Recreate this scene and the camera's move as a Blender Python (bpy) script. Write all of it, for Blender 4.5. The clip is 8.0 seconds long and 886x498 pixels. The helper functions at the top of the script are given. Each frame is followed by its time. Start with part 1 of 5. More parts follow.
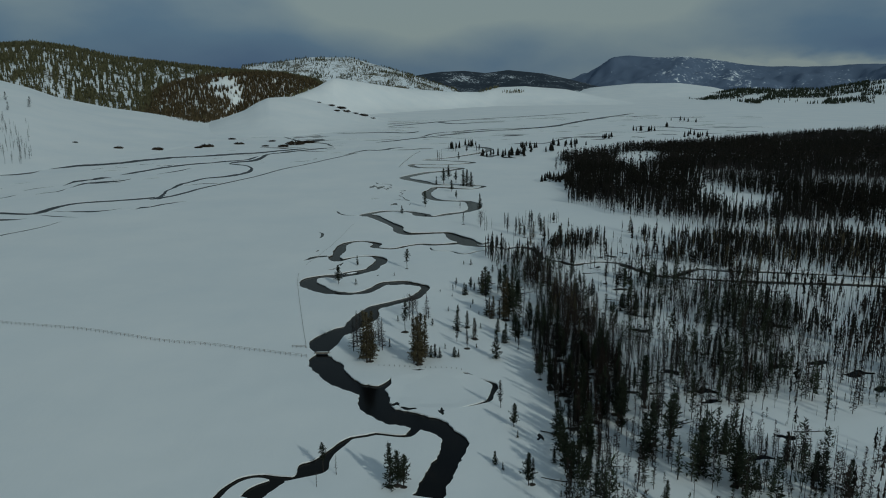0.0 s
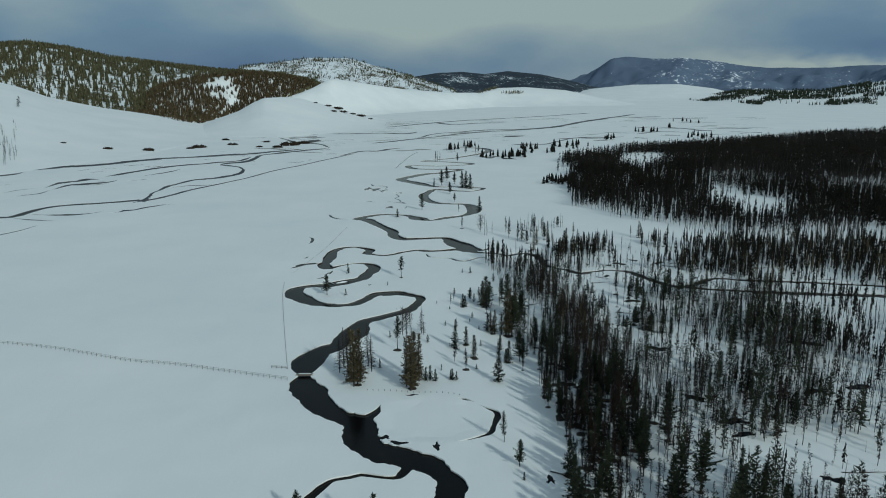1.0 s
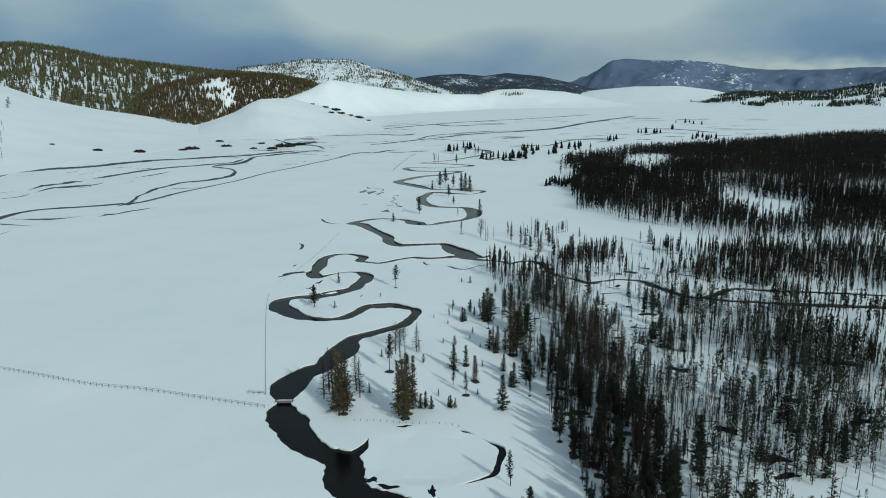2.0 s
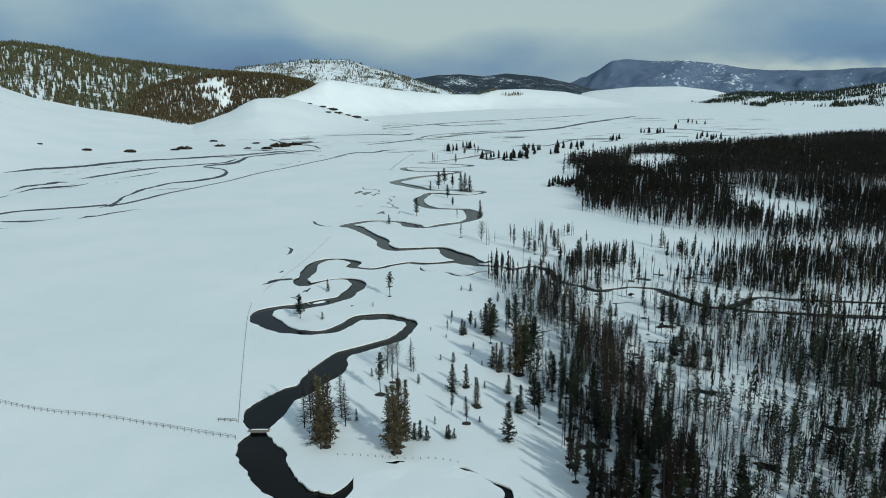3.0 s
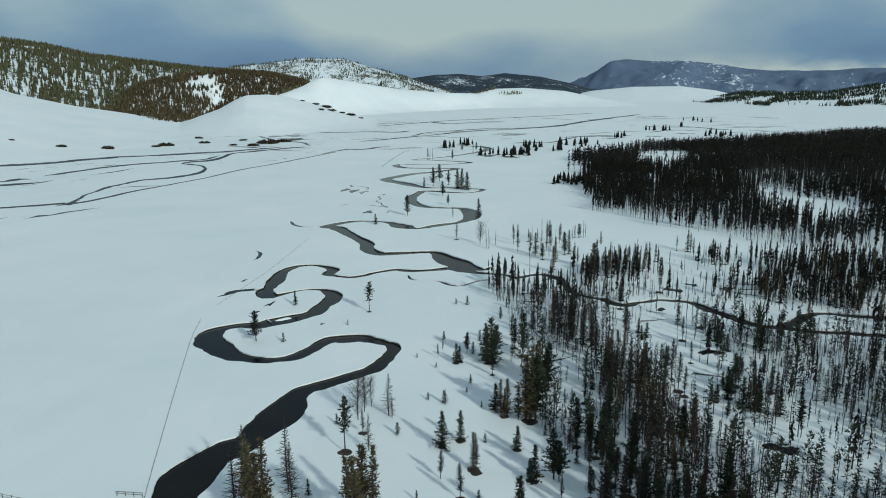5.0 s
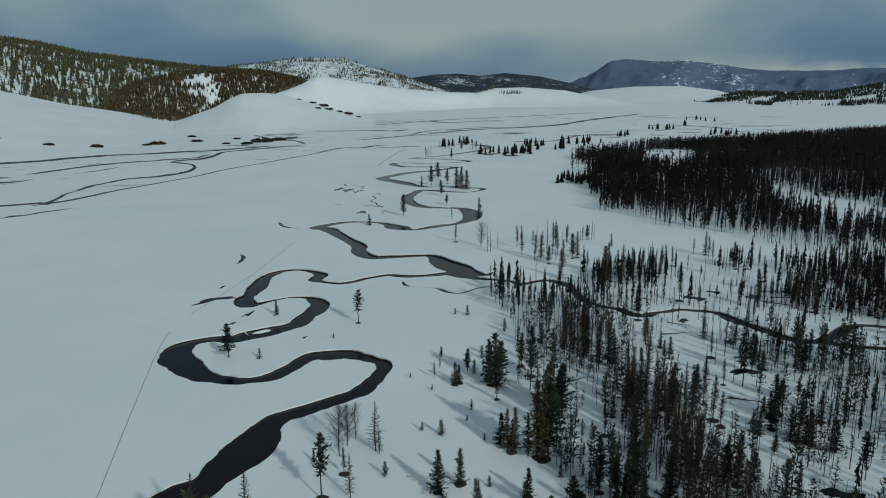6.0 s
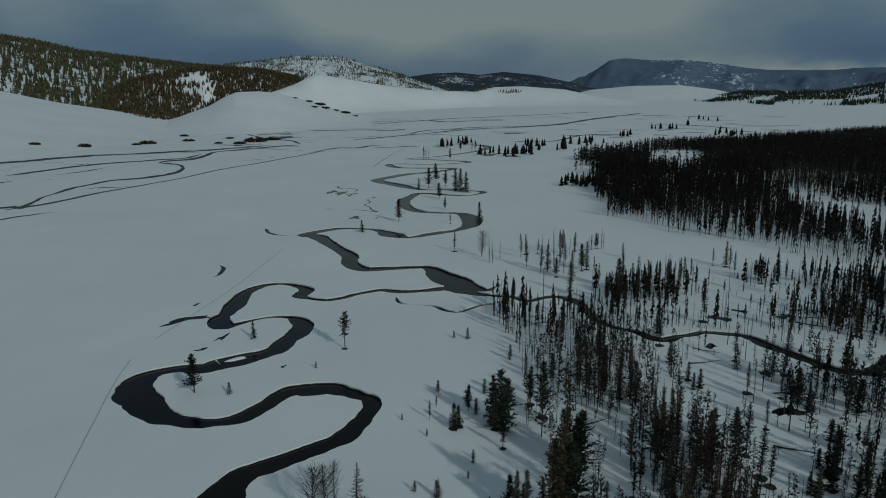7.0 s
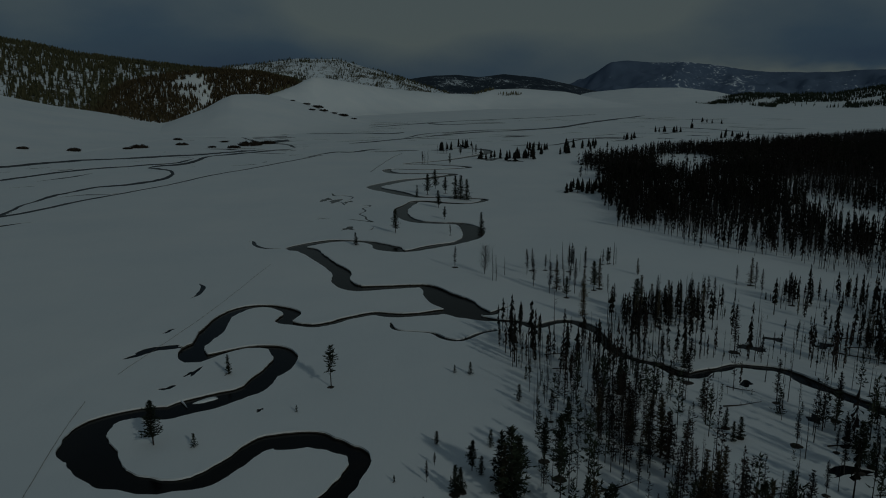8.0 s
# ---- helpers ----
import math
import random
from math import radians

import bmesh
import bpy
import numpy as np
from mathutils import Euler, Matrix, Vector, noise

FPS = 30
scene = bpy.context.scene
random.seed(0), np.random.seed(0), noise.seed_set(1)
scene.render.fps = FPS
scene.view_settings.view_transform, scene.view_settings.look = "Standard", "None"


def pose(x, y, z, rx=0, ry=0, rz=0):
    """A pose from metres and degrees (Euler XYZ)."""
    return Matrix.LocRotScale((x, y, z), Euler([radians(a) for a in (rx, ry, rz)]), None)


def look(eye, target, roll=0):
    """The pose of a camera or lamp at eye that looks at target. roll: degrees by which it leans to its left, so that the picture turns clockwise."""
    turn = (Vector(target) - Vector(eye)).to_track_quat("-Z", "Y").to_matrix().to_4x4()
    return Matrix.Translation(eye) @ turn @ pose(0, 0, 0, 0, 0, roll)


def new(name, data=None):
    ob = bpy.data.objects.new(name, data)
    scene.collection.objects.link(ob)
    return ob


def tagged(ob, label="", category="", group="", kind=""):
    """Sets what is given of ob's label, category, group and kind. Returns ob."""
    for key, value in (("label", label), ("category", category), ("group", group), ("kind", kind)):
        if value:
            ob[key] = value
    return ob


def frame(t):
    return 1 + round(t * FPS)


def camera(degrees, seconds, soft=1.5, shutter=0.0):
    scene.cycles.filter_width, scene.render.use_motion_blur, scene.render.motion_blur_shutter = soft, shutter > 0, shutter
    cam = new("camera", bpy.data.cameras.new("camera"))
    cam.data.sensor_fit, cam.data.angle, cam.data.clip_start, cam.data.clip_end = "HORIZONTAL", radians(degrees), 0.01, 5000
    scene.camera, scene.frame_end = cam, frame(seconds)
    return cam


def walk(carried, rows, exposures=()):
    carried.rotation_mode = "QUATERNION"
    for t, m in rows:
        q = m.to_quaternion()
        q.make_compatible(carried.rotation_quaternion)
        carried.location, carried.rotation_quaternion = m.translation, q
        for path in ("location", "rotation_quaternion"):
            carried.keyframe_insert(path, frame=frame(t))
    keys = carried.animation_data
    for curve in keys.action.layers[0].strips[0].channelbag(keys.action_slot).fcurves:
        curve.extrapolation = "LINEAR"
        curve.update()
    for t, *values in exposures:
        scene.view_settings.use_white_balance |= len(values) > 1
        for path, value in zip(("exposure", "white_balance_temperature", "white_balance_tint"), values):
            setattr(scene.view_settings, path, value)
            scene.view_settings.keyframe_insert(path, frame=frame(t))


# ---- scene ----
from mathutils.geometry import delaunay_2d_cdt

# ---- camera and its flight ----
cam = camera(62.0, 8.0, soft=1.0)
ROWS = [
    (0.0, 0.01, -0.01, 74.95, -0.000, -12.973, -0.406),
    (0.5, 0.35, 10.58, 73.73, -0.047, -12.952, -0.397),
    (1.0, 0.71, 20.96, 72.35, -0.088, -12.856, -0.356),
    (1.5, 1.07, 31.31, 70.96, -0.114, -12.757, -0.354),
    (3.0, 1.78, 61.72, 66.48, -0.192, -12.585, -0.367),
    (3.5, 2.41, 71.95, 64.47, -0.215, -12.596, -0.304),
    (4.0, 3.24, 82.16, 62.48, -0.245, -12.548, -0.320),
    (4.5, 3.56, 92.38, 60.52, -0.308, -12.510, -0.318),
    (6.0, 4.36, 122.09, 54.97, -0.407, -12.434, -0.269),
    (6.5, 4.54, 132.13, 54.27, -0.481, -12.469, -0.240),
    (7.0, 4.76, 142.09, 54.32, -0.525, -12.506, -0.181),
    (7.5, 4.89, 151.58, 54.37, -0.557, -12.424, -0.207),
    (8.0, 5.00, 161.17, 54.38, -0.553, -12.333, -0.208),
]
EXPOSURES = [(0.0, -0.83), (0.5, -0.48), (1.0, -0.22), (1.5, 0.0), (3.0, 0.25), (3.5, 0.27), (4.5, 0.26), (6.0, -0.38), (6.5, -0.63),
             (7.0, -1.06), (7.5, -1.72), (8.0, -2.6)]
EXPOSURES = [(t, e - 0.89, 5600, -1) for t, e in EXPOSURES]
walk(cam, [(t, pose(x, y, z, 90 + pitch, 0, yaw) @ pose(0, 0, 0, 0, 0, roll)) for t, x, y, z, yaw, pitch, roll in ROWS], EXPOSURES)

# ---- sky and sun ----
SUN_TO = Vector((0.56, -0.83, 0.50)).normalized()
SUN_EL = math.asin(SUN_TO.z)
SUN_AZ = math.atan2(SUN_TO.x, SUN_TO.y)
sun_data = bpy.data.lights.new("sun", "SUN")
sun_data.energy, sun_data.angle, sun_data.color = 4.0, radians(2.0), (1.0, 0.94, 0.79)
sun = new("sun", sun_data)
sun.matrix_basis = look(SUN_TO * 200, (0, 0, 0))

world = bpy.data.worlds.new("cloudy_sky")
scene.world = world
world.use_nodes = True


def build_sky():
    nt = world.node_tree
    nt.nodes.clear()
    N, L = nt.nodes.new, nt.links.new
    out, bg = N("ShaderNodeOutputWorld"), N("ShaderNodeBackground")
    sky = N("ShaderNodeTexSky")
    sky.sky_type, sky.sun_disc = "NISHITA", False
    sky.sun_elevation, sky.sun_rotation = SUN_EL, SUN_AZ
    dim = N("ShaderNodeVectorMath")
    dim.operation = "SCALE"
    dim.inputs[3].default_value = 0.09
    L(sky.outputs[0], dim.inputs[0])
    co = N("ShaderNodeTexCoord")
    mp = N("ShaderNodeMapping")
    mp.inputs["Scale"].default_value = (1.0, 1.0, 2.2)
    mp.inputs["Location"].default_value = (1.15, 0.4, 0.7)
    mp.inputs["Rotation"].default_value = (0.0, radians(25), 0.0)
    L(co.outputs["Generated"], mp.inputs[0])
    n1 = N("ShaderNodeTexNoise")
    n1.inputs["Scale"].default_value, n1.inputs["Detail"].default_value, n1.inputs["Roughness"].default_value = 3.0, 2.0, 0.4
    L(mp.outputs[0], n1.inputs[0])
    n2 = N("ShaderNodeTexNoise")
    n2.inputs["Scale"].default_value, n2.inputs["Detail"].default_value = 13.0, 3.0
    L(mp.outputs[0], n2.inputs[0])
    mixn = N("ShaderNodeMix")
    mixn.inputs[0].default_value = 0.14
    L(n1.outputs[0], mixn.inputs[2]), L(n2.outputs[0], mixn.inputs[3])
    # cloud base is darker towards the horizon
    sep = N("ShaderNodeSeparateXYZ")
    L(co.outputs["Generated"], sep.inputs[0])
    up = N("ShaderNodeMapRange")
    up.interpolation_type = "SMOOTHSTEP"
    up.inputs["From Min"].default_value, up.inputs["From Max"].default_value = 0.01, 0.12
    up.inputs["To Min"].default_value, up.inputs["To Max"].default_value = -0.09, 0.17
    L(sep.outputs[2], up.inputs[0])
    add = N("ShaderNodeMath")
    L(mixn.outputs[0], add.inputs[0]), L(up.outputs[0], add.inputs[1])
    # thinner cloud lets light through above the valley's head
    dot = N("ShaderNodeVectorMath")
    dot.operation = "DOT_PRODUCT"
    dot.inputs[1].default_value = Vector((0.13, 0.97, 0.18)).normalized()
    L(co.outputs["Generated"], dot.inputs[0])
    thin = N("ShaderNodeMapRange")
    thin.interpolation_type = "SMOOTHSTEP"
    thin.inputs["From Min"].default_value, thin.inputs["From Max"].default_value = 0.93, 1.0
    thin.inputs["To Min"].default_value, thin.inputs["To Max"].default_value = 0.0, 0.24
    L(dot.outputs["Value"], thin.inputs[0])
    add2 = N("ShaderNodeMath")
    L(add.outputs[0], add2.inputs[0]), L(thin.outputs[0], add2.inputs[1])
    # low bright cloud banks over the far range
    low, side, bank = N("ShaderNodeMapRange"), N("ShaderNodeMapRange"), N("ShaderNodeTexNoise")
    low.interpolation_type = side.interpolation_type = "SMOOTHSTEP"
    low.inputs["From Min"].default_value, low.inputs["From Max"].default_value = 0.008, 0.042
    low.inputs["To Min"].default_value, low.inputs["To Max"].default_value = 1.0, 0.0
    side.inputs["From Min"].default_value, side.inputs["From Max"].default_value = 0.22, 0.42
    side.inputs["To Min"].default_value, side.inputs["To Max"].default_value = 0.0, 0.62
    L(sep.outputs[2], low.inputs[0]), L(sep.outputs[0], side.inputs[0])
    bank.inputs["Scale"].default_value, bank.inputs["Detail"].default_value = 26.0, 6.0
    L(mp.outputs[0], bank.inputs[0])
    m1, m2, add3 = N("ShaderNodeMath"), N("ShaderNodeMath"), N("ShaderNodeMath")
    m1.operation = m2.operation = "MULTIPLY"
    L(low.outputs[0], m1.inputs[0]), L(side.outputs[0], m1.inputs[1])
    L(m1.outputs[0], m2.inputs[0]), L(bank.outputs[0], m2.inputs[1])
    L(add2.outputs[0], add3.inputs[0]), L(m2.outputs[0], add3.inputs[1])
    ramp = N("ShaderNodeValToRGB")
    e = ramp.color_ramp.elements
    e[0].position, e[0].color = 0.30, (0.152, 0.266, 0.505, 1)
    e[1].position, e[1].color = 0.78, (0.86, 0.92, 0.85, 1)
    m = e.new(0.52)
    m.color = (0.312, 0.460, 0.648, 1)
    L(add3.outputs[0], ramp.inputs[0])
    mix = N("ShaderNodeMix")
    mix.data_type = "RGBA"
    mix.inputs[0].default_value = 0.82
    L(dim.outputs[0], mix.inputs[6]), L(ramp.outputs[0], mix.inputs[7])
    L(mix.outputs[2], bg.inputs[0])
    bg.inputs[1].default_value = 0.95
    L(bg.outputs[0], out.inputs[0])


build_sky()


# ---- materials ----
def material(name):
    mat = bpy.data.materials.new(name)
    mat.use_nodes = True
    nt = mat.node_tree
    return mat, nt.nodes.new, nt.links.new, nt.nodes["Principled BSDF"]


def noise_node(N, L, scale, detail=4.0, rough=0.55, stretch=None, obj=False):
    co = N("ShaderNodeTexCoord")
    out = co.outputs["Object"]
    if stretch:
        mp = N("ShaderNodeMapping")
        mp.inputs["Scale"].default_value = stretch
        L(out, mp.inputs[0])
        out = mp.outputs[0]
    n = N("ShaderNodeTexNoise")
    n.inputs["Scale"].default_value, n.inputs["Detail"].default_value, n.inputs["Roughness"].default_value = scale, detail, rough
    L(out, n.inputs[0])
    return n.outputs[0]


def ramp_node(N, L, fac, stops):
    r = N("ShaderNodeValToRGB")
    e = r.color_ramp.elements
    e[0].position, e[0].color = stops[0][0], (*stops[0][1], 1)
    e[1].position, e[1].color = stops[-1][0], (*stops[-1][1], 1)
    for p, c in stops[1:-1]:
        e.new(p).color = (*c, 1)
    L(fac, r.inputs[0])
    return r.outputs[0]


def bump_node(N, L, b, height, strength, distance):
    n = N("ShaderNodeBump")
    n.inputs["Strength"].default_value, n.inputs["Distance"].default_value = strength, distance
    L(height, n.inputs["Height"])
    L(n.outputs[0], b.inputs["Normal"])


def snow_material():
    mat, N, L, b = material("snow")
    broad = noise_node(N, L, 0.018, 5.0, 0.6)
    drift = noise_node(N, L, 0.25, 5.0, 0.6, (1.0, 0.35, 1.0))
    L(ramp_node(N, L, broad, [(0.3, (0.76, 0.79, 0.81)), (0.7, (0.84, 0.85, 0.85))]), b.inputs["Base Color"])
    b.inputs["Roughness"].default_value = 0.62
    b.inputs["Specular IOR Level"].default_value = 0.25
    swell = noise_node(N, L, 0.03, 3.0, 0.5, (1.0, 0.5, 1.0))
    both = N("ShaderNodeMath")
    both.operation = "MULTIPLY_ADD"
    both.inputs[1].default_value = 7.0
    L(swell, both.inputs[0]), L(drift, both.inputs[2])
    bump_node(N, L, b, both.outputs[0], 0.35, 0.25)
    return mat


def needle_material(name, dark, light):
    mat, N, L, b = material(name)
    geo = N("ShaderNodeNewGeometry")
    info = N("ShaderNodeObjectInfo")
    mix = N("ShaderNodeMath")
    mix.operation = "MULTIPLY_ADD"
    mix.inputs[1].default_value, mix.inputs[2].default_value = 0.6, 0.0
    L(geo.outputs["Random Per Island"], mix.inputs[0])
    add = N("ShaderNodeMath")
    add.operation = "MULTIPLY_ADD"
    add.inputs[1].default_value = 0.4
    L(info.outputs["Random"], add.inputs[0]), L(mix.outputs[0], add.inputs[2])
    L(ramp_node(N, L, add.outputs[0], [(0.1, dark), (0.9, light)]), b.inputs["Base Color"])
    b.inputs["Roughness"].default_value = 0.8
    b.inputs["Specular IOR Level"].default_value = 0.08
    return mat


def bark_material(name, dark, light):
    mat, N, L, b = material(name)
    n = noise_node(N, L, 6.0, 5.0, 0.65, (1.0, 1.0, 0.2))
    L(ramp_node(N, L, n, [(0.3, dark), (0.7, light)]), b.inputs["Base Color"])
    b.inputs["Roughness"].default_value = 0.9
    bump_node(N, L, b, n, 0.5, 0.03)
    return mat


def plain_noise_material(name, dark, light, scale, rough, bump=0.0):
    mat, N, L, b = material(name)
    n = noise_node(N, L, scale, 6.0, 0.62)
    L(ramp_node(N, L, n, [(0.32, dark), (0.68, light)]), b.inputs["Base Color"])
    b.inputs["Roughness"].default_value = rough
    if bump:
        bump_node(N, L, b, n, 0.5, bump)
    return mat


def water_material():
    mat, N, L, b = material("creek_water")
    n = noise_node(N, L, 0.12, 4.0, 0.6)
    L(ramp_node(N, L, n, [(0.35, (0.002, 0.002, 0.0025)), (0.62, (0.004, 0.004, 0.004)), (0.8, (0.014, 0.010, 0.006))]), b.inputs["Base Color"])
    b.inputs["Roughness"].default_value = 0.16
    b.inputs["IOR"].default_value = 1.33
    b.inputs["Specular IOR Level"].default_value = 0.15
    bump_node(N, L, b, noise_node(N, L, 1.6, 3.0, 0.5), 0.12, 0.08)
    return mat


def wooded_slope_material(name, tree_dark, tree_light, amount, scale):
    """A far slope: woods in uneven patches over snow."""
    mat, N, L, b = material(name)
    big = noise_node(N, L, scale, 6.0, 0.68)
    fine = noise_node(N, L, scale * 14, 3.0, 0.6, (1.0, 1.0, 0.25))
    mix = N("ShaderNodeMix")
    mix.inputs[0].default_value = 0.4
    L(big, mix.inputs[2]), L(fine, mix.inputs[3])
    L(ramp_node(N, L, mix.outputs[0], [(amount - 0.06, tree_dark), (amount, tree_light), (amount + 0.05, (0.72, 0.76, 0.80))]), b.inputs["Base Color"])
    b.inputs["Roughness"].default_value = 0.85
    b.inputs["Specular IOR Level"].default_value = 0.1
    return mat


SNOW = snow_material()
WATER = water_material()
MUD = plain_noise_material("wet_meadow_mud", (0.006, 0.008, 0.011), (0.024, 0.026, 0.029), 0.3, 0.55)
BANK = plain_noise_material("wet_bank", (0.03, 0.025, 0.02), (0.10, 0.085, 0.065), 0.8, 0.85)
LITTER = plain_noise_material("needle_litter", (0.012, 0.010, 0.008), (0.05, 0.038, 0.028), 2.5, 0.95)
GREEN = needle_material("green_needles", (0.008, 0.012, 0.0085), (0.049, 0.059, 0.038))
OLIVE = needle_material("olive_needles", (0.030, 0.026, 0.015), (0.130, 0.109, 0.066))
GREY = needle_material("thin_grey_needles", (0.005, 0.0055, 0.0055), (0.026, 0.0255, 0.024))
RUST = needle_material("rusty_needles", (0.010, 0.0075, 0.0065), (0.040, 0.030, 0.025))
# green needles darkened: the dense wood's shade is put into this colour
SHADED_WOOD = needle_material("shaded_needles", (0.003, 0.0035, 0.003), (0.017, 0.016, 0.012))
BROWN_WOOD = needle_material("brown_woods", (0.038, 0.029, 0.016), (0.145, 0.110, 0.060))
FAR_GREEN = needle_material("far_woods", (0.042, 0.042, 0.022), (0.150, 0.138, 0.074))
BARK = bark_material("pine_bark", (0.012, 0.009, 0.007), (0.050, 0.038, 0.029))
GREYBARK = bark_material("weathered_bark", (0.011, 0.009, 0.0082), (0.048, 0.040, 0.036))
WOOD = bark_material("weathered_wood", (0.10, 0.085, 0.07), (0.26, 0.23, 0.20))
WILLOW = needle_material("willow_twigs", (0.018, 0.014, 0.011), (0.065, 0.050, 0.038))
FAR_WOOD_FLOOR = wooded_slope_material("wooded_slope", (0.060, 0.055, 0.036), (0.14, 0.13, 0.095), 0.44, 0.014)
# these woods are tinted blue to stand for haze over the distance
HAZY_RIDGE_WOODS = wooded_slope_material("hazy_ridge_woods", (0.030, 0.040, 0.055), (0.060, 0.075, 0.095), 0.56, 0.007)
# pale blue of the distant haze is put into the mountain's colour
HAZY_MOUNTAIN = wooded_slope_material("hazy_mountain", (0.11, 0.145, 0.215), (0.14, 0.18, 0.26), 0.585, 0.0035)


def link_mesh(name, verts, faces, mats, parent=None, smooth=False, index=None):
    me = bpy.data.meshes.new(name)
    me.from_pydata(verts, [], faces)
    for m in mats if isinstance(mats, (list, tuple)) else [mats]:
        me.materials.append(m)
    if index is not None:
        me.polygons.foreach_set("material_index", index)
    if smooth:
        me.polygons.foreach_set("use_smooth", [True] * len(me.polygons))
    me.update()
    ob = new(name, me)
    if parent:
        ob.parent = parent
    return ob


# ---- streams: (x, y, width) along each centre line ----
CREEK_LOW = [(-3.2, 121.9, 5.8), (-1.2, 129.4, 5.8), (0.6, 135.0, 5.2), (1.5, 139.0, 5.0), (2.3, 142.5, 6.2), (1.5, 145.5, 5.6), (-0.2, 148.3, 5.2), (-2.5, 151.0, 6.7), (-5.2, 152.5, 7.6), (-8.7, 154.5, 7.8), (-12.0, 156.0, 7.0), (-14.9, 158.9, 7.0), (-16.6, 162.4, 7.8), (-17.0, 166.3, 7.4), (-18.3, 169.8, 6.6), (-21.4, 171.7, 5.6), (-24.5, 174.2, 5.9), (-27.9, 178.5, 7.0), (-31.2, 185.8, 8.2), (-33.8, 191.4, 7.0), (-34.2, 196.5, 3.5), (-35.1, 203.9, 8.8), (-33.6, 211.1, 7.3)]
CREEK_APPROACH = [(-30.1, 216.0, 7.4), (-28.6, 218.7, 5.6), (-27.1, 223.1, 7.7), (-25.7, 226.9, 8.8), (-24.8, 231.3, 7.7), (-24.4, 235.6, 5.3), (-22.7, 239.2, 5.1)]
CREEK_MID = [(-18.2, 242.9, 4.8), (-15.4, 245.3, 4.6), (-12.1, 248.0, 4.2), (-9.7, 251.0, 4.4), (-8.1, 255.3, 3.6), (-6.9, 259.5, 3.4), (-6.5, 261.9, 3.5), (-7.5, 264.7, 3.6), (-9.5, 266.0, 3.6), (-12.5, 267.8, 4.6), (-15.0, 269.2, 6.2), (-18.9, 268.8, 6.6), (-21.4, 268.5, 5.5), (-23.6, 266.2, 4.2), (-25.1, 262.4, 4.0), (-26.9, 259.2, 4.5), (-29.0, 256.8, 4.4), (-32.1, 255.8, 3.9), (-35.3, 255.6, 4.6), (-38.6, 256.4, 4.7), (-41.8, 257.9, 5.6), (-45.5, 261.5, 6.6), (-47.9, 265.0, 7.0), (-49.8, 266.5, 7.5), (-50.8, 268.7, 7.2), (-51.5, 271.6, 6.6), (-51.4, 275.0, 5.6), (-49.8, 277.7, 4.6), (-47.6, 279.2, 4.2), (-45.2, 279.9, 4.8), (-41.8, 279.9, 6.0), (-38.8, 282.0, 6.8)]
CREEK_LOOP = [(-38.8, 282.0, 6.8), (-35.7, 284.0, 7.2), (-33.3, 286.0, 6.2), (-31.0, 287.9, 5.3), (-28.9, 290.7, 5.6), (-28.2, 295.4, 5.0), (-26.7, 299.5, 5.5), (-26.2, 305.1, 5.0), (-27.9, 309.3, 4.8), (-30.4, 312.0, 3.3), (-35.6, 312.0, 2.0), (-39.8, 309.2, 2.2), (-43.0, 306.3, 4.0), (-44.9, 305.5, 5.9), (-47.4, 311.8, 4.9), (-46.5, 315.7, 4.2), (-46.5, 323.7, 5.8), (-46.7, 332.5, 4.5), (-45.2, 338.8, 4.2), (-42.3, 342.2, 3.6), (-38.2, 342.8, 3.0), (-33.4, 340.2, 3.5), (-30.7, 336.1, 4.5), (-31.4, 330.1, 4.3), (-28.2, 328.0, 2.6), (-23.8, 326.8, 3.2), (-19.9, 328.9, 2.8), (-16.0, 332.7, 2.8), (-10.5, 336.0, 3.4), (-5.5, 334.6, 3.8), (0.8, 335.2, 3.6), (7.0, 337.4, 4.4)]
CREEK_UPPER = [(15.7, 334.0, 8.4), (12.9, 338.5, 8.8), (8.8, 345.8, 12.2), (5.6, 352.2, 10.4), (1.5, 361.1, 6.1), (-9.7, 360.2, 7.5), (-17.6, 359.7, 9.0), (-22.4, 367.4, 7.6), (-23.7, 377.8, 8.0), (-29.6, 389.8, 7.3), (-35.5, 402.3, 7.9), (-39.9, 410.6, 10.5), (-44.5, 413.2, 9.1), (-39.2, 421.0, 8.0), (-32.1, 425.3, 6.6), (-22.6, 424.3, 5.2), (-15.8, 419.0, 7.6), (-11.8, 412.2, 13.3), (-5.6, 407.1, 5.8), (3.8, 414.6, 7.5), (13.2, 422.5, 6.6), (18.3, 431.7, 10.2), (19.5, 445.9, 12.3), (15.5, 458.4, 8.1), (6.5, 461.1, 6.7), (-3.5, 465.6, 8.4), (-9.2, 478.5, 8.1), (-10.8, 495.3, 9.2), (-7.1, 511.9, 6.8)]
CREEK_FAR = [(-3.7, 520.4, 9.0), (10.1, 514.4, 7.0), (21.0, 512.3, 5.2), (29.4, 524.8, 5.6), (13.3, 533.1, 5.8), (-4.0, 535.7, 7.8), (-16.5, 552.9, 12.7), (-29.7, 574.0, 11.8), (-23.5, 591.3, 12.7), (-12.5, 607.1, 13.6), (1.2, 615.1, 11.3), (15.6, 635.8, 9.3), (-21.2, 643.8, 9.6), (-26.4, 668.0, 7.1), (0.8, 663.2, 7.0), (28.4, 676.6, 7.4), (0.6, 697.2, 7.9), (-16.2, 706.1, 8.2), (13.4, 730.8, 8.9), (47.8, 789.1, 10.8), (45.5, 830.2, 12.2), (9.9, 851.4, 9.8)]
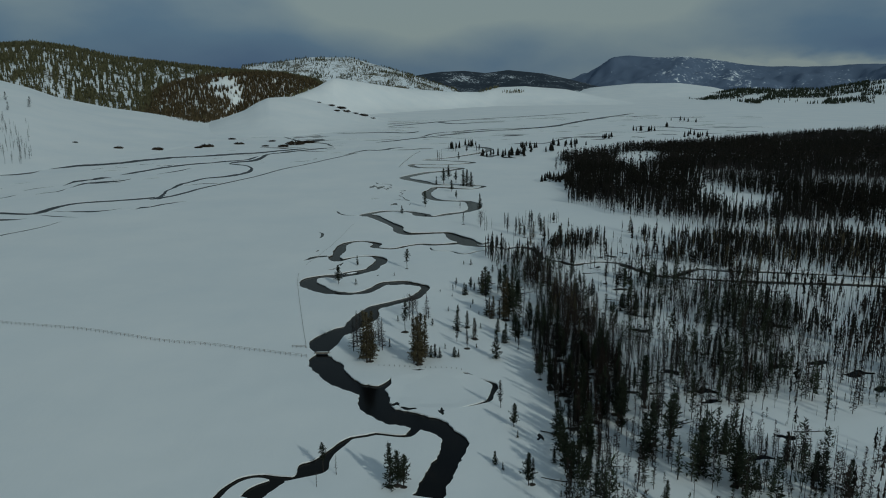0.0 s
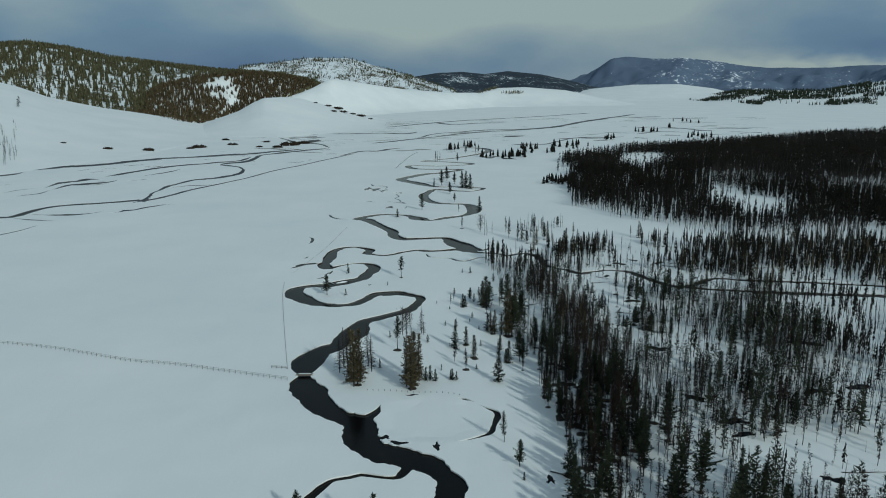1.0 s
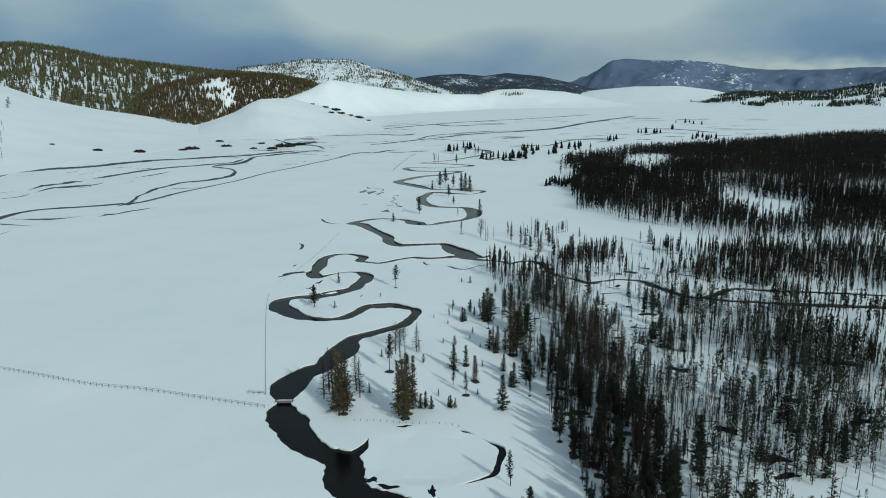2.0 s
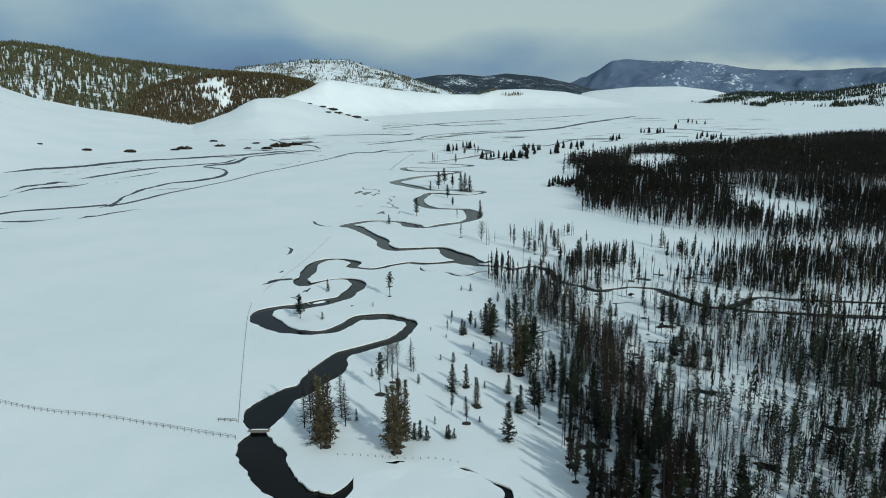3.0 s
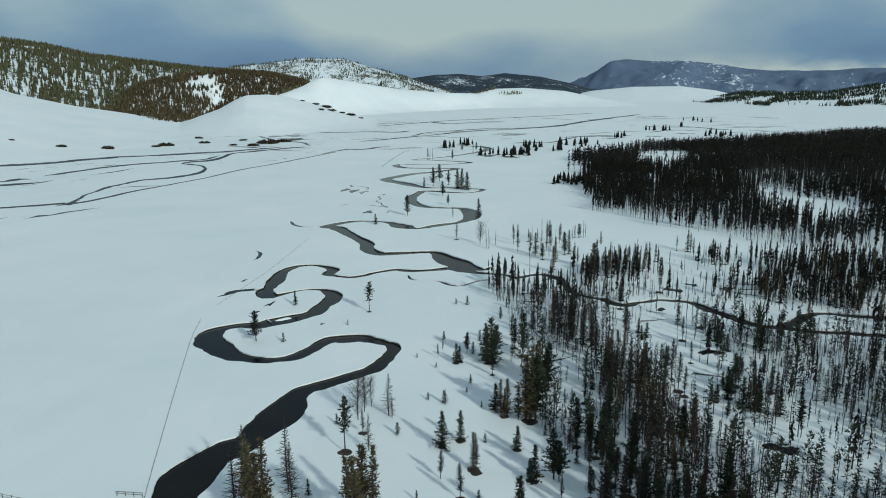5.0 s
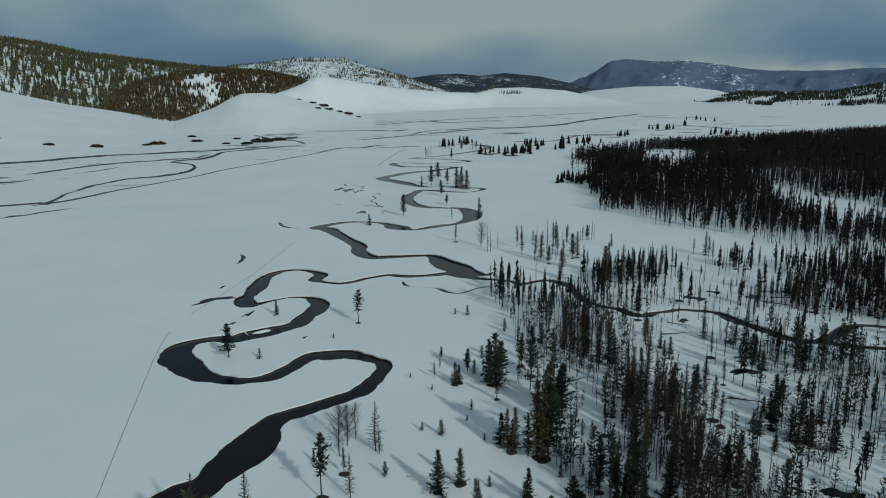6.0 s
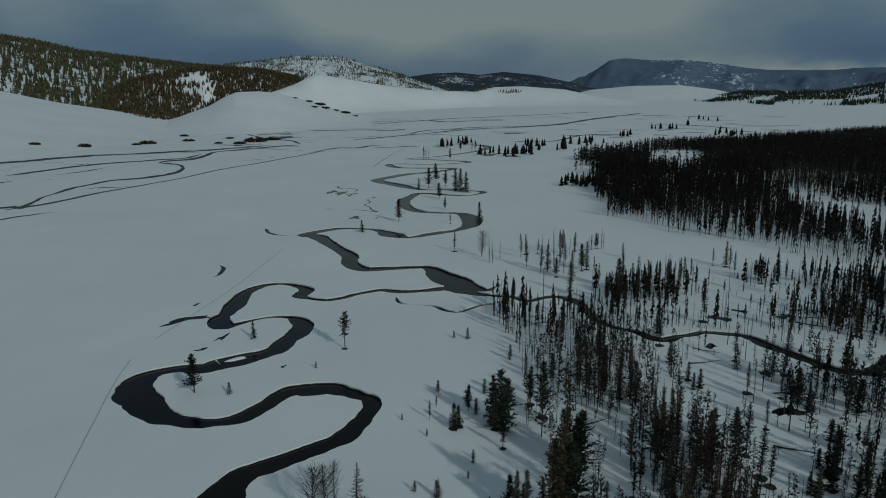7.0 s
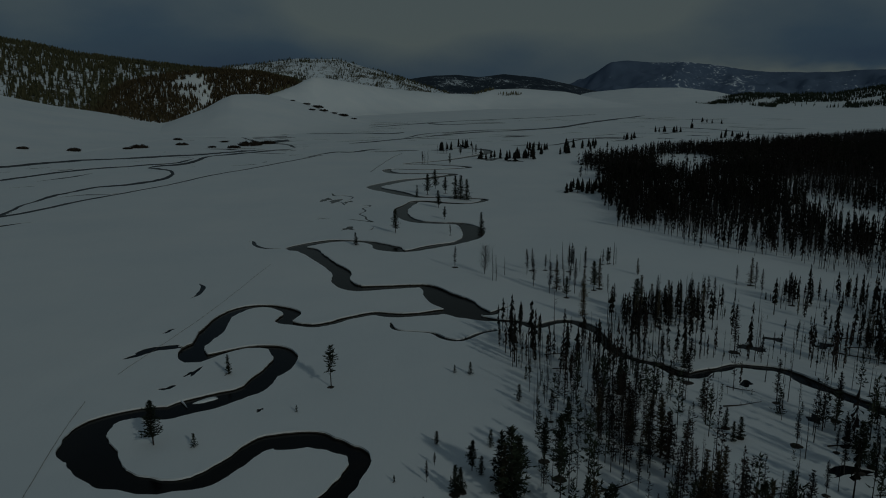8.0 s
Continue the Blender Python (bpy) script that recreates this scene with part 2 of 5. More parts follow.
SIDE_CREEK = [(11.0, 335.4, 5.6), (15.5, 332.0, 4.0), (19.6, 330.1, 2.6), (24.8, 328.7, 2.6), (28.5, 325.6, 3.4), (32.9, 328.5, 2.6), (37.1, 329.3, 3.5), (40.3, 325.3, 3.7), (41.8, 320.0, 2.6), (42.2, 310.7, 2.6), (43.6, 306.6, 2.6), (46.2, 302.9, 2.6), (49.9, 299.7, 2.7), (52.1, 296.1, 3.8), (54.9, 294.6, 3.8), (58.4, 296.8, 2.6), (60.9, 297.4, 2.6), (64.5, 299.4, 2.8), (68.7, 298.7, 3.2), (72.5, 297.2, 3.2), (74.4, 294.2, 3.3), (75.6, 290.0, 4.1), (77.8, 286.0, 3.7), (79.5, 281.8, 3.6), (81.8, 277.6, 4.0), (83.3, 275.9, 3.6), (87.7, 274.7, 3.6), (92.7, 272.4, 3.6), (99.7, 270.2, 3.5), (118.0, 266.5, 4.0), (149.2, 262.0, 4.3), (185.3, 253.6, 5.0)]
SIDE_FORK = [(86.3, 274.3, 2.4), (92.2, 277.9, 3.4), (98.7, 284.1, 3.5), (104.1, 286.0, 3.2), (108.2, 284.3, 3.5), (112.8, 283.0, 3.5), (135.0, 279.0, 3.0), (185.0, 268.0, 3.0)]
SIDE_ARM = [(-6.0, 329.2, 2.5), (-4.2, 323.6, 1.2), (3.5, 321.6, 1.2), (6.9, 317.4, 1.7), (10.5, 316.2, 1.7), (15.4, 321.3, 1.5), (19.1, 323.0, 1.5)]
SIDE_TWIG = [(16.1, 334.5, 2.0), (19.0, 335.8, 3.3), (20.2, 337.8, 1.4), (23.4, 341.2, 1.4), (27.0, 342.6, 1.1)]
SQUIGGLE_A = [(-63.5, 423.2, 2.6), (-62.1, 425.8, 4.0), (-59.1, 418.0, 3.8), (-54.5, 413.0, 2.5), (-47.2, 412.7, 1.8)]
SQUIGGLE_D = [(-60.5, 350.1, 5.0), (-59.5, 353.9, 4.6), (-60.3, 361.4, 2.5), (-62.9, 365.7, 1.3)]
POND_RIM = [(9.0, 177.5, 0.6), (11.4, 175.2, 1.1), (12.8, 173.7, 1.4), (12.7, 171.0, 1.6), (11.5, 166.8, 1.3), (10.6, 163.9, 1.4), (8.6, 162.4, 1.0), (6.0, 161.0, 0.7), (3.6, 160.0, 0.4)]
POND_NOTCH = [(4.0, 181.7, 0.8), (5.1, 181.3, 1.7), (6.7, 180.1, 0.9), (8.2, 179.0, 0.5)]
POND_INLET = [(-13.6, 178.4, 1.0), (-14.2, 175.0, 2.0), (-15.5, 172.2, 2.8), (-16.5, 170.5, 3.0)]
FEEDER = [(-5.2, 151.6, 3.0), (-6.6, 148.6, 2.4), (-7.7, 146.3, 1.9), (-9.8, 146.1, 1.4), (-12.3, 146.7, 1.3), (-14.9, 147.3, 1.5), (-16.8, 146.4, 1.5), (-19.8, 145.5, 1.6), (-21.4, 143.3, 2.0), (-23.0, 140.0, 2.2), (-24.8, 136.1, 3.2), (-26.3, 132.8, 6.4), (-28.7, 129.6, 1.7), (-31.3, 129.0, 2.1), (-36.0, 130.1, 1.5), (-39.0, 129.1, 1.7), (-41.0, 126.3, 1.6), (-42.4, 122.1, 1.6)]
FEEDER_ARM = [(-31.3, 128.6, 2.5), (-33.1, 127.0, 3.6), (-34.8, 125.1, 4.3), (-36.1, 122.0, 4.7)]
ROAD_CHANNEL = [(-89, 779, 2.6), (-116, 699, 3.2), (-137, 641, 2.9), (-150, 590, 2.7), (-161, 558, 3.3), (-172, 529, 3.5), (-177, 504, 3.7), (-181, 490, 4.4), (-186, 481, 5.8), (-188, 478, 5.4)]
ROAD_ARM_CHANNEL = [(-162, 558, 3.5), (-170, 550, 3.9), (-180, 550, 4.5), (-186, 545, 4.2), (-192, 539, 4.8)]
BEND_CHANNEL = [(-188, 485, 2.2), (-192, 506, 2.1), (-194, 527, 2.5), (-195, 547, 4.2), (-191, 562, 3.8), (-188, 580, 5.4), (-177, 589, 7.8), (-169, 601, 7.7), (-164, 615, 5.9), (-164, 632, 3.3), (-169, 651, 1.9), (-178, 668, 3.7), (-192, 680, 5.4), (-197, 684, 2.4), (-193, 698, 10.1), (-183, 705, 10.2), (-179, 729, 5.6), (-181, 767, 5.3), (-170, 784, 9.6), (-162, 800, 10.7), (-150, 813, 9.1), (-136, 833, 9.3), (-123, 847, 10.0)]
LOWER_CHANNEL = [(-189.8, 482.7, 7.7), (-207.6, 471.8, 6.3), (-227.5, 463.7, 6.1), (-235.6, 451.2, 5.3), (-237.0, 439.1, 6.2), (-238.3, 423.8, 5.9), (-248.5, 424.2, 5.2), (-259.7, 426.5, 6.2), (-273.3, 427.1, 5.6)]
DASH_A_CHANNEL = [(-193.1, 443.3, 2.8), (-199.9, 433.6, 5.3), (-211.7, 430.3, 5.1), (-222.0, 430.7, 3.6), (-232.5, 433.0, 5.1)]
DASH_B_CHANNEL = [(-189, 435, 3.2), (-184, 437, 3.7), (-182, 443, 6.1), (-178, 445, 3.0), (-175, 452, 3.4), (-171, 457, 4.3), (-167, 464, 3.9), (-162, 468, 3.5)]
BROAD_CHANNEL = [(-362, 648, 16.0), (-342, 664, 16.0), (-329, 676, 16.0), (-314, 687, 16.0), (-300, 700, 16.0), (-288, 720, 14.3), (-271, 744, 14.3), (-253, 754, 10.5), (-236, 761, 16.0), (-217, 774, 16.0), (-200, 781, 12.8), (-186, 799, 11.9), (-166, 820, 12.7), (-149, 837, 13.1)]
UPPER_CHANNEL = [(-265, 603, 8.1), (-261, 618, 7.2), (-253, 642, 6.7), (-243, 664, 8.0), (-230, 682, 9.7), (-213, 693, 8.0), (-204, 704, 9.7), (-189, 718, 5.5), (-187, 753, 3.4)]
BROKEN_A_CHANNEL = [(-236, 605, 5.5), (-232, 616, 4.8), (-228, 627, 4.4), (-225, 640, 3.1), (-222, 656, 3.3)]
BROKEN_B_CHANNEL = [(-281, 542, 2.8), (-283, 562, 4.4), (-281, 567, 9.8), (-278, 573, 7.1), (-272, 578, 7.6), (-272, 587, 10.9), (-265, 585, 6.8), (-261, 586, 4.7)]
BROKEN_C_CHANNEL = [(-271, 530, 2.9), (-270, 545, 3.7), (-270, 556, 7.0), (-263, 559, 11.5), (-256, 564, 10.0), (-250, 568, 6.8), (-247, 575, 4.4), (-247, 584, 2.2)]
POOL_LINE_CHANNEL = [(-249, 1119, 16.0), (-233, 1118, 16.0), (-214, 1110, 16.0), (-189, 1108, 16.0), (-169, 1095, 3.0), (-178, 1064, 9.6), (-189, 1055, 13.9)]
POOL_TAIL_CHANNEL = [(-222, 1024, 2.9), (-197, 969, 4.2), (-178, 935, 10.4), (-164, 926, 16.0), (-159, 954, 16.0), (-156, 974, 6.8)]
POOL_TAIL_B_CHANNEL = [(-169, 919, 16.0), (-153, 911, 9.6), (-140, 895, 4.3), (-124, 854, 2.8)]
HIGH_A_CHANNEL = [(-351, 1141, 4.1), (-324, 1104, 16.0), (-305, 1086, 16.0), (-288, 1064, 9.3), (-270, 1048, 10.2), (-256, 1032, 9.1)]
HIGH_B_CHANNEL = [(-365, 1224, 9.0), (-331, 1200, 9.5), (-297, 1165, 7.0), (-277, 1151, 8.3)]
FAR_LINE_A_CHANNEL = [(-30, 988, 4.8), (-9, 1057, 8.3), (30, 1102, 13.3), (72, 1139, 16.0), (128, 1154, 16.0), (188, 1217, 13.2), (253, 1344, 13.2), (271, 1384, 13.3), (337, 1491, 16.0), (414, 1618, 12.9)]
FAR_LINE_B_CHANNEL = [(-136, 1152, 9.4), (-79, 1237, 12.6), (-13, 1336, 16.0), (65, 1431, 15.0), (151, 1503, 16.0), (249, 1598, 16.0), (334, 1693, 16.0)]
FAR_DASH_CHANNEL = [(82, 993, 11.9), (96, 1003, 16.0), (111, 1012, 16.0)]
FAR_BRAID_A_CHANNEL = [(293, 1159, 16.0), (326, 1186, 16.0), (348, 1176, 16.0), (364, 1145, 16.0), (376, 1109, 16.0), (390, 1094, 16.0)]
FAR_BRAID_B_CHANNEL = [(264, 1032, 10.5), (289, 1059, 12.1), (315, 1082, 16.0), (334, 1067, 16.0), (345, 1054, 15.8)]
FAR_BRAID_C_CHANNEL = [(142, 953, 15.1), (173, 970, 16.0), (192, 964, 16.0), (216, 977, 10.7), (242, 995, 13.7)]
EDGE_CHANNEL_A = [(-255.6, 403.4, 7.4), (-247.0, 404.7, 7.5), (-238.3, 406.1, 6.9), (-233.7, 409.3, 4.0)]
EDGE_CHANNEL_B = [(-225.3, 353.4, 1.8), (-222.4, 362.7, 1.9), (-217.2, 373.8, 2.0), (-212.6, 387.2, 1.8), (-209.9, 400.0, 3.5)]
EDGE_CHANNEL_C = [(-237.3, 421.9, 1.9), (-220.2, 414.1, 2.9), (-206.2, 411.8, 4.1)]
EDGE_CHANNEL_D = [(-290.8, 499.6, 3.2), (-291.4, 487.3, 5.2), (-297.2, 478.1, 5.0)]
EDGE_CHANNEL_E = [(-377.1, 603.7, 13.1), (-367.1, 610.5, 13.3), (-352.0, 617.1, 9.9), (-347.8, 640.4, 2.9)]
EDGE_CHANNEL_F = [(-271.5, 530.8, 1.8), (-269.8, 511.5, 3.5), (-275.1, 506.5, 6.7), (-278.9, 499.0, 3.6)]
EDGE_CHANNEL_G = [(-285.9, 543.2, 3.4), (-292.5, 531.8, 3.9), (-297.2, 518.2, 4.7)]
RILL_A = [(-50.3, 551.3, 0.8), (-47.5, 541.9, 1.4), (-42.6, 541.7, 1.9), (-37.8, 537.1, 0.9), (-37.7, 530.5, 0.8), (-39.4, 524.3, 0.8)]
RILL_B = [(-44.2, 522.3, 1.0), (-41.0, 518.2, 0.8), (-38.4, 510.2, 1.2), (-36.1, 510.1, 1.9)]
RILL_C = [(-32.5, 508.1, 1.9), (-26.9, 507.9, 1.9), (-26.0, 504.1, 0.8), (-28.8, 498.6, 0.8), (-26.8, 491.4, 0.8), (-28.7, 482.9, 0.8), (-25.5, 476.3, 0.8), (-24.5, 470.0, 0.8), (-21.2, 463.8, 1.2), (-26.0, 466.9, 1.2), (-34.1, 471.8, 1.3)]
RILL_D = [(-47.9, 470.6, 1.5), (-44.3, 472.1, 2.2), (-39.2, 471.9, 1.6)]
RILL_E = [(-30.8, 447.0, 0.8), (-29.6, 453.9, 1.7), (-28.0, 447.0, 0.9), (-24.6, 446.9, 1.7)]
RILL_F = [(-22.9, 445.5, 1.2), (-20.8, 446.8, 0.8), (-19.7, 453.6, 0.8)]
RILL_G = [(-38.4, 647.0, 0.8), (-34.4, 702.3, 0.8), (-29.6, 754.9, 0.9), (-23.3, 793.5, 1.2)]
ACROSS_CHANNEL_A = [(-83, 907, 8.5), (-62, 931, 8.0), (-40, 965, 8.3), (-3, 1013, 7.4), (25, 1055, 9.2), (62, 1101, 11.5), (101, 1124, 12.2), (151, 1163, 10.7), (200, 1221, 9.8)]
ACROSS_CHANNEL_B = [(-101, 753, 3.6), (-91, 785, 3.7), (-82, 808, 8.1), (-67, 808, 7.7), (-54, 832, 6.2), (-39, 845, 5.5)]
ACROSS_CHANNEL_C = [(-159, 1078, 13.0), (-130, 1076, 13.0), (-89, 1086, 13.0), (-52, 1071, 13.0), (-33, 1107, 6.6)]
ACROSS_CHANNEL_D = [(172, 1176, 4.8), (206, 1254, 6.1), (241, 1324, 11.7), (276, 1383, 10.6), (320, 1447, 10.2)]
ACROSS_CHANNEL_E = [(80, 987, 5.7), (93, 1007, 13.0), (113, 1016, 12.8)]
ACROSS_CHANNEL_F = [(76, 868, 7.2), (100, 882, 9.9), (122, 880, 4.7), (166, 963, 5.7), (195, 981, 12.2), (220, 979, 11.8)]
ACROSS_CHANNEL_G = [(-10, 1344, 9.0), (21, 1285, 13.0), (66, 1319, 13.0), (121, 1334, 13.0)]


def spline(pts, step):
    """Catmull-Rom through the points, about one sample every step metres."""
    p = np.array(pts, float)
    p = np.vstack([2 * p[0] - p[1], p, 2 * p[-1] - p[-2]])
    out = []
    for i in range(1, len(p) - 2):
        n = max(2, int(np.hypot(*(p[i + 1] - p[i])[:2]) / step))
        for k in range(n):
            t = k / n
            a, b, c, d = p[i - 1], p[i], p[i + 1], p[i + 2]
            out.append(0.5 * (2 * b + (c - a) * t + (2 * a - 5 * b + 4 * c - d) * t * t + (3 * b - a - 3 * c + d) * t ** 3))
    out.append(p[-2])
    return np.array(out)


def ribbon(pts, step, ragged, taper=(False, False)):
    """Left and right banks of a stream, with uneven edges."""
    s = spline(pts, step)
    tan = np.gradient(s[:, :2], axis=0)
    tan /= np.linalg.norm(tan, axis=1)[:, None] + 1e-9
    nor = np.stack([-tan[:, 1], tan[:, 0]], 1)
    left, right = [], []
    for i, (x, y, w) in enumerate(s):
        w = max(w, 0.25)
        if taper[0]:
            w *= min(1, 0.1 + i / 6)
        if taper[1]:
            w *= min(1, 0.1 + (len(s) - 1 - i) / 6)
        k = ragged * min(1.0, w / 4)
        a = 0.6 * noise.noise((x * 0.22, y * 0.22, 3.1)) + 0.5 * noise.noise((x * 0.7, y * 0.7, 7.7))
        b = 0.6 * noise.noise((x * 0.22, y * 0.22, 13.1)) + 0.5 * noise.noise((x * 0.7, y * 0.7, 17.7))
        drift = ragged * 0.9 * noise.noise((x * 0.05, y * 0.05, 21.0)) if ragged > 1.2 else 0.0
        left.append(s[i, :2] + nor[i] * (w / 2 + k * a + drift))
        right.append(s[i, :2] - nor[i] * (w / 2 + k * b - drift))
    return left, right


STREAMS = [  # name, label, reaches with step and raggedness
    ("creek", "dark open creek winding between snow banks in wide loops", [
        (CREEK_LOW, 0.7, 1.1, (False, False)), (CREEK_LOW[-3:] + CREEK_APPROACH + CREEK_MID, 0.7, 0.6, (False, False)), (CREEK_LOOP, 0.8, 0.45, (False, False)),
        ([(x, y, w * min(1.0, 1.1 - 0.1 * i)) if i < 4 else (x, y, w * 0.72) for i, (x, y, w) in enumerate(CREEK_UPPER)], 1.4, 0.6, (False, False)), ([(x, y, w * 0.72) for x, y, w in CREEK_UPPER[-2:] + CREEK_FAR], 2.5, 0.7, (False, True)), (POND_INLET, 0.6, 0.7, (True, False))]),
    ("side_creek", "narrow dark side creek running through the snowy wood", [
        (CREEK_LOOP[-2:] + SIDE_CREEK[:1], 1.5, 0.4, (False, False)), (SIDE_CREEK, 0.8, 0.9, (False, False)), (SIDE_FORK, 0.8, 0.9, (False, False)), (SIDE_ARM, 1.0, 0.5, (True, False)), (SIDE_TWIG, 1.0, 0.4, (False, True))]),
    ("pond_rim", "thin dark strip of open water round a snowed-over pond", [(POND_RIM, 0.5, 0.9, (True, True)), (POND_NOTCH, 0.5, 0.6, (True, True))]),
    ("feeder_stream", "dark narrow feeder stream joining the creek", [(FEEDER, 0.8, 0.5, (False, False)), (FEEDER_ARM, 0.8, 0.8, (False, False))]),
    ("meadow_rill", "short crooked rills of dark water beside the creek", [
        ([(x, y, 1.5) for x, y, w in SQUIGGLE_A], 1.2, 0.9, (True, True)), ([(x, y, 1.5) for x, y, w in SQUIGGLE_D], 0.9, 0.8, (True, True)),
        (RILL_A, 0.8, 0.9, (True, True)), (RILL_B, 0.8, 0.9, (True, True)), (RILL_C, 0.8, 0.9, (True, True)), (RILL_D, 0.8, 0.9, (True, True)), (RILL_E, 0.8, 0.9, (True, True)), (RILL_F, 0.8, 0.9, (True, True)), (RILL_G, 0.8, 0.9, (True, True))]),
    ("meadow_channel", "shallow dark drainage channels braided across the snowy meadow", [
        (EDGE_CHANNEL_A, 3, 1.4, (False, True)), (EDGE_CHANNEL_B, 3, 1.4, (False, True)), (EDGE_CHANNEL_C, 3, 1.4, (True, True)), (EDGE_CHANNEL_D, 3, 1.4, (True, True)), (EDGE_CHANNEL_E, 3, 1.4, (True, True)), (EDGE_CHANNEL_F, 3, 1.4, (True, True)), (EDGE_CHANNEL_G, 3, 1.4, (True, True)),
        (ACROSS_CHANNEL_A, 3, 1.8, (True, True)), (ACROSS_CHANNEL_B, 3, 1.8, (True, True)), (ACROSS_CHANNEL_C, 3, 1.8, (True, True)), (ACROSS_CHANNEL_D, 3, 1.8, (True, True)), (ACROSS_CHANNEL_E, 3, 1.8, (True, True)), (ACROSS_CHANNEL_F, 3, 1.8, (True, True)), (ACROSS_CHANNEL_G, 3, 1.8, (True, True)),
        (ROAD_CHANNEL, 3, 0.5, (False, False)),
        (ROAD_ARM_CHANNEL, 3, 0.7, (True, True)),
        (BEND_CHANNEL, 3, 1.5, (False, True)),
        (LOWER_CHANNEL, 3, 1.2, (False, False)),
        (DASH_A_CHANNEL, 3, 1.6, (True, True)),
        (DASH_B_CHANNEL, 3, 1.6, (True, True)),
        (BROAD_CHANNEL, 3, 4.0, (False, True)),
        (UPPER_CHANNEL, 3, 1.6, (True, True)),
        (BROKEN_A_CHANNEL, 3, 1.6, (True, True)),
        (BROKEN_B_CHANNEL, 3, 1.6, (True, True)),
        (BROKEN_C_CHANNEL, 3, 1.6, (True, True)),
        ([(x, y, w * 0.5) for x, y, w in POOL_LINE_CHANNEL], 3, 3.0, (True, True)),
        (POOL_TAIL_CHANNEL, 3, 4.0, (True, True)),
        (POOL_TAIL_B_CHANNEL, 3, 1.6, (True, True)),
        ([(x, y, w * 0.5) for x, y, w in HIGH_A_CHANNEL], 3, 1.6, (True, True)),
        (HIGH_B_CHANNEL, 3, 1.6, (True, True)),
        ([(x, y, w * 0.75) for x, y, w in FAR_LINE_A_CHANNEL], 3, 1.6, (True, True)),
        ([(x, y, w * 0.75) for x, y, w in FAR_LINE_B_CHANNEL], 3, 1.6, (True, True)),
        (FAR_DASH_CHANNEL, 3, 1.6, (True, True)),
        ([(x, y, w * 0.5) for x, y, w in FAR_BRAID_A_CHANNEL], 3, 1.6, (True, True)),
        ([(x, y, w * 0.5) for x, y, w in FAR_BRAID_B_CHANNEL], 3, 1.6, (True, True)),
        ([(x, y, w * 0.5) for x, y, w in FAR_BRAID_C_CHANNEL], 3, 1.6, (True, True))]),
]

# small open pools: x, y, half length, half width, turn in degrees
POOLS = [(-54.6, 310.2, 5.7, 1.7, 41), (-45.1, 290.3, 1.7, 0.7, 34), (-56.2, 322.8, 2.1, 0.6, 60), (-42.8, 297.6, 0.8, 2.2, -15), (-25.7, 280.4, 0.6, 0.7, 0), (-44.4, 524.1, 2.8, 5.8, 0), (-38.3, 520.2, 1.7, 3.8, 0), (-30.0, 448.6, 2.7, 2.4, 0), (-8.5, 159.9, 2.1, 0.75, -4), (-0.6, 158.3, 0.75, 1.5, 15), (-6.6, 183.3, 1.5, 0.5, 0), (20.6, 144.7, 0.8, 1.3, 0), (-11.5, 162.1, 1.1, 0.9, 0), (72.3, 309.8, 2.6, 1.9, 0), (88.4, 310.6, 2.4, 1.6, 0), (59.3, 309.0, 0.7, 1.1, 0), (62.9, 290.0, 1.3, 1.5, 0)]
POOLS += [(79.5, 315.1, 1.9, 1.6, 0), (68.2, 275.4, 1.3, 1.5, 0), (64.3, 257.7, 3.3, 1.3, 0), (64.1, 168.0, 2.8, 1.4, 0), (63.3, 162.2, 2.7, 1.0, 0), (59.5, 180.2, 2.3, 1.6, 0), (88.7, 183.6, 3.0, 1.3, 0), (100.7, 186.1, 3.3, 1.4, 0), (106.7, 178.2, 4.3, 2.1, 0), (60.2, 213.1, 2.7, 1.6, 0), (103.1, 215.8, 4.5, 1.7, 0), (79.4, 195.0, 2.2, 1.4, 0), (72.9, 144.2, 2.2, 1.1, 0), (63.6, 135.4, 3.4, 1.0, 0), (107.3, 168.3, 2.2, 1.6, 0), (-187.0, 480.2, 3.0, 7.8, 0)]
POOLS += [(-413.3, 940.7, 6.0, 19.8, 0), (-332.4, 1048.5, 13.2, 48.2, 0), (-293.5, 1066.5, 8.3, 36.6, 0), (-181.1, 1003.3, 19.4, 42.8, 0), (-218.7, 950.2, 5.9, 19.0, 0), (-239.9, 1119.6, 17.4, 26.2, 0), (-50.2, 528.4, 2.5, 5.9, 0), (304.5, 1008.4, 14.9, 16.2, 0), (254.4, 963.1, 10.8, 14.7, 0), (379.1, 1092.1, 16.1, 15.4, 0), (196.5, 931.4, 9.8, 13.6, 0), (80.8, 771.5, 7.0, 12.3, 0), (49.2, 738.8, 9.0, 22.9, 0), (64.6, 721.4, 6.6, 16.3, 0), (417.8, 1063.9, 11.7, 12.3, 0)]

# ---- ground and water ----
def ground_height(x, y):
    r = math.hypot(x, y - 80)
    near = min(1.0, r / 250)
    pond = math.hypot((x + 1.0) / 12.5, (y - 171.0) / 11.0)
    hollow = 0.22 * max(0.0, min(1.0, (1.0 - pond) * 5))
    return 0.35 * noise.noise((x * 0.02, y * 0.02, 0.3)) * near + 0.10 * noise.noise((x * 0.11, y * 0.11, 2.3)) - hollow


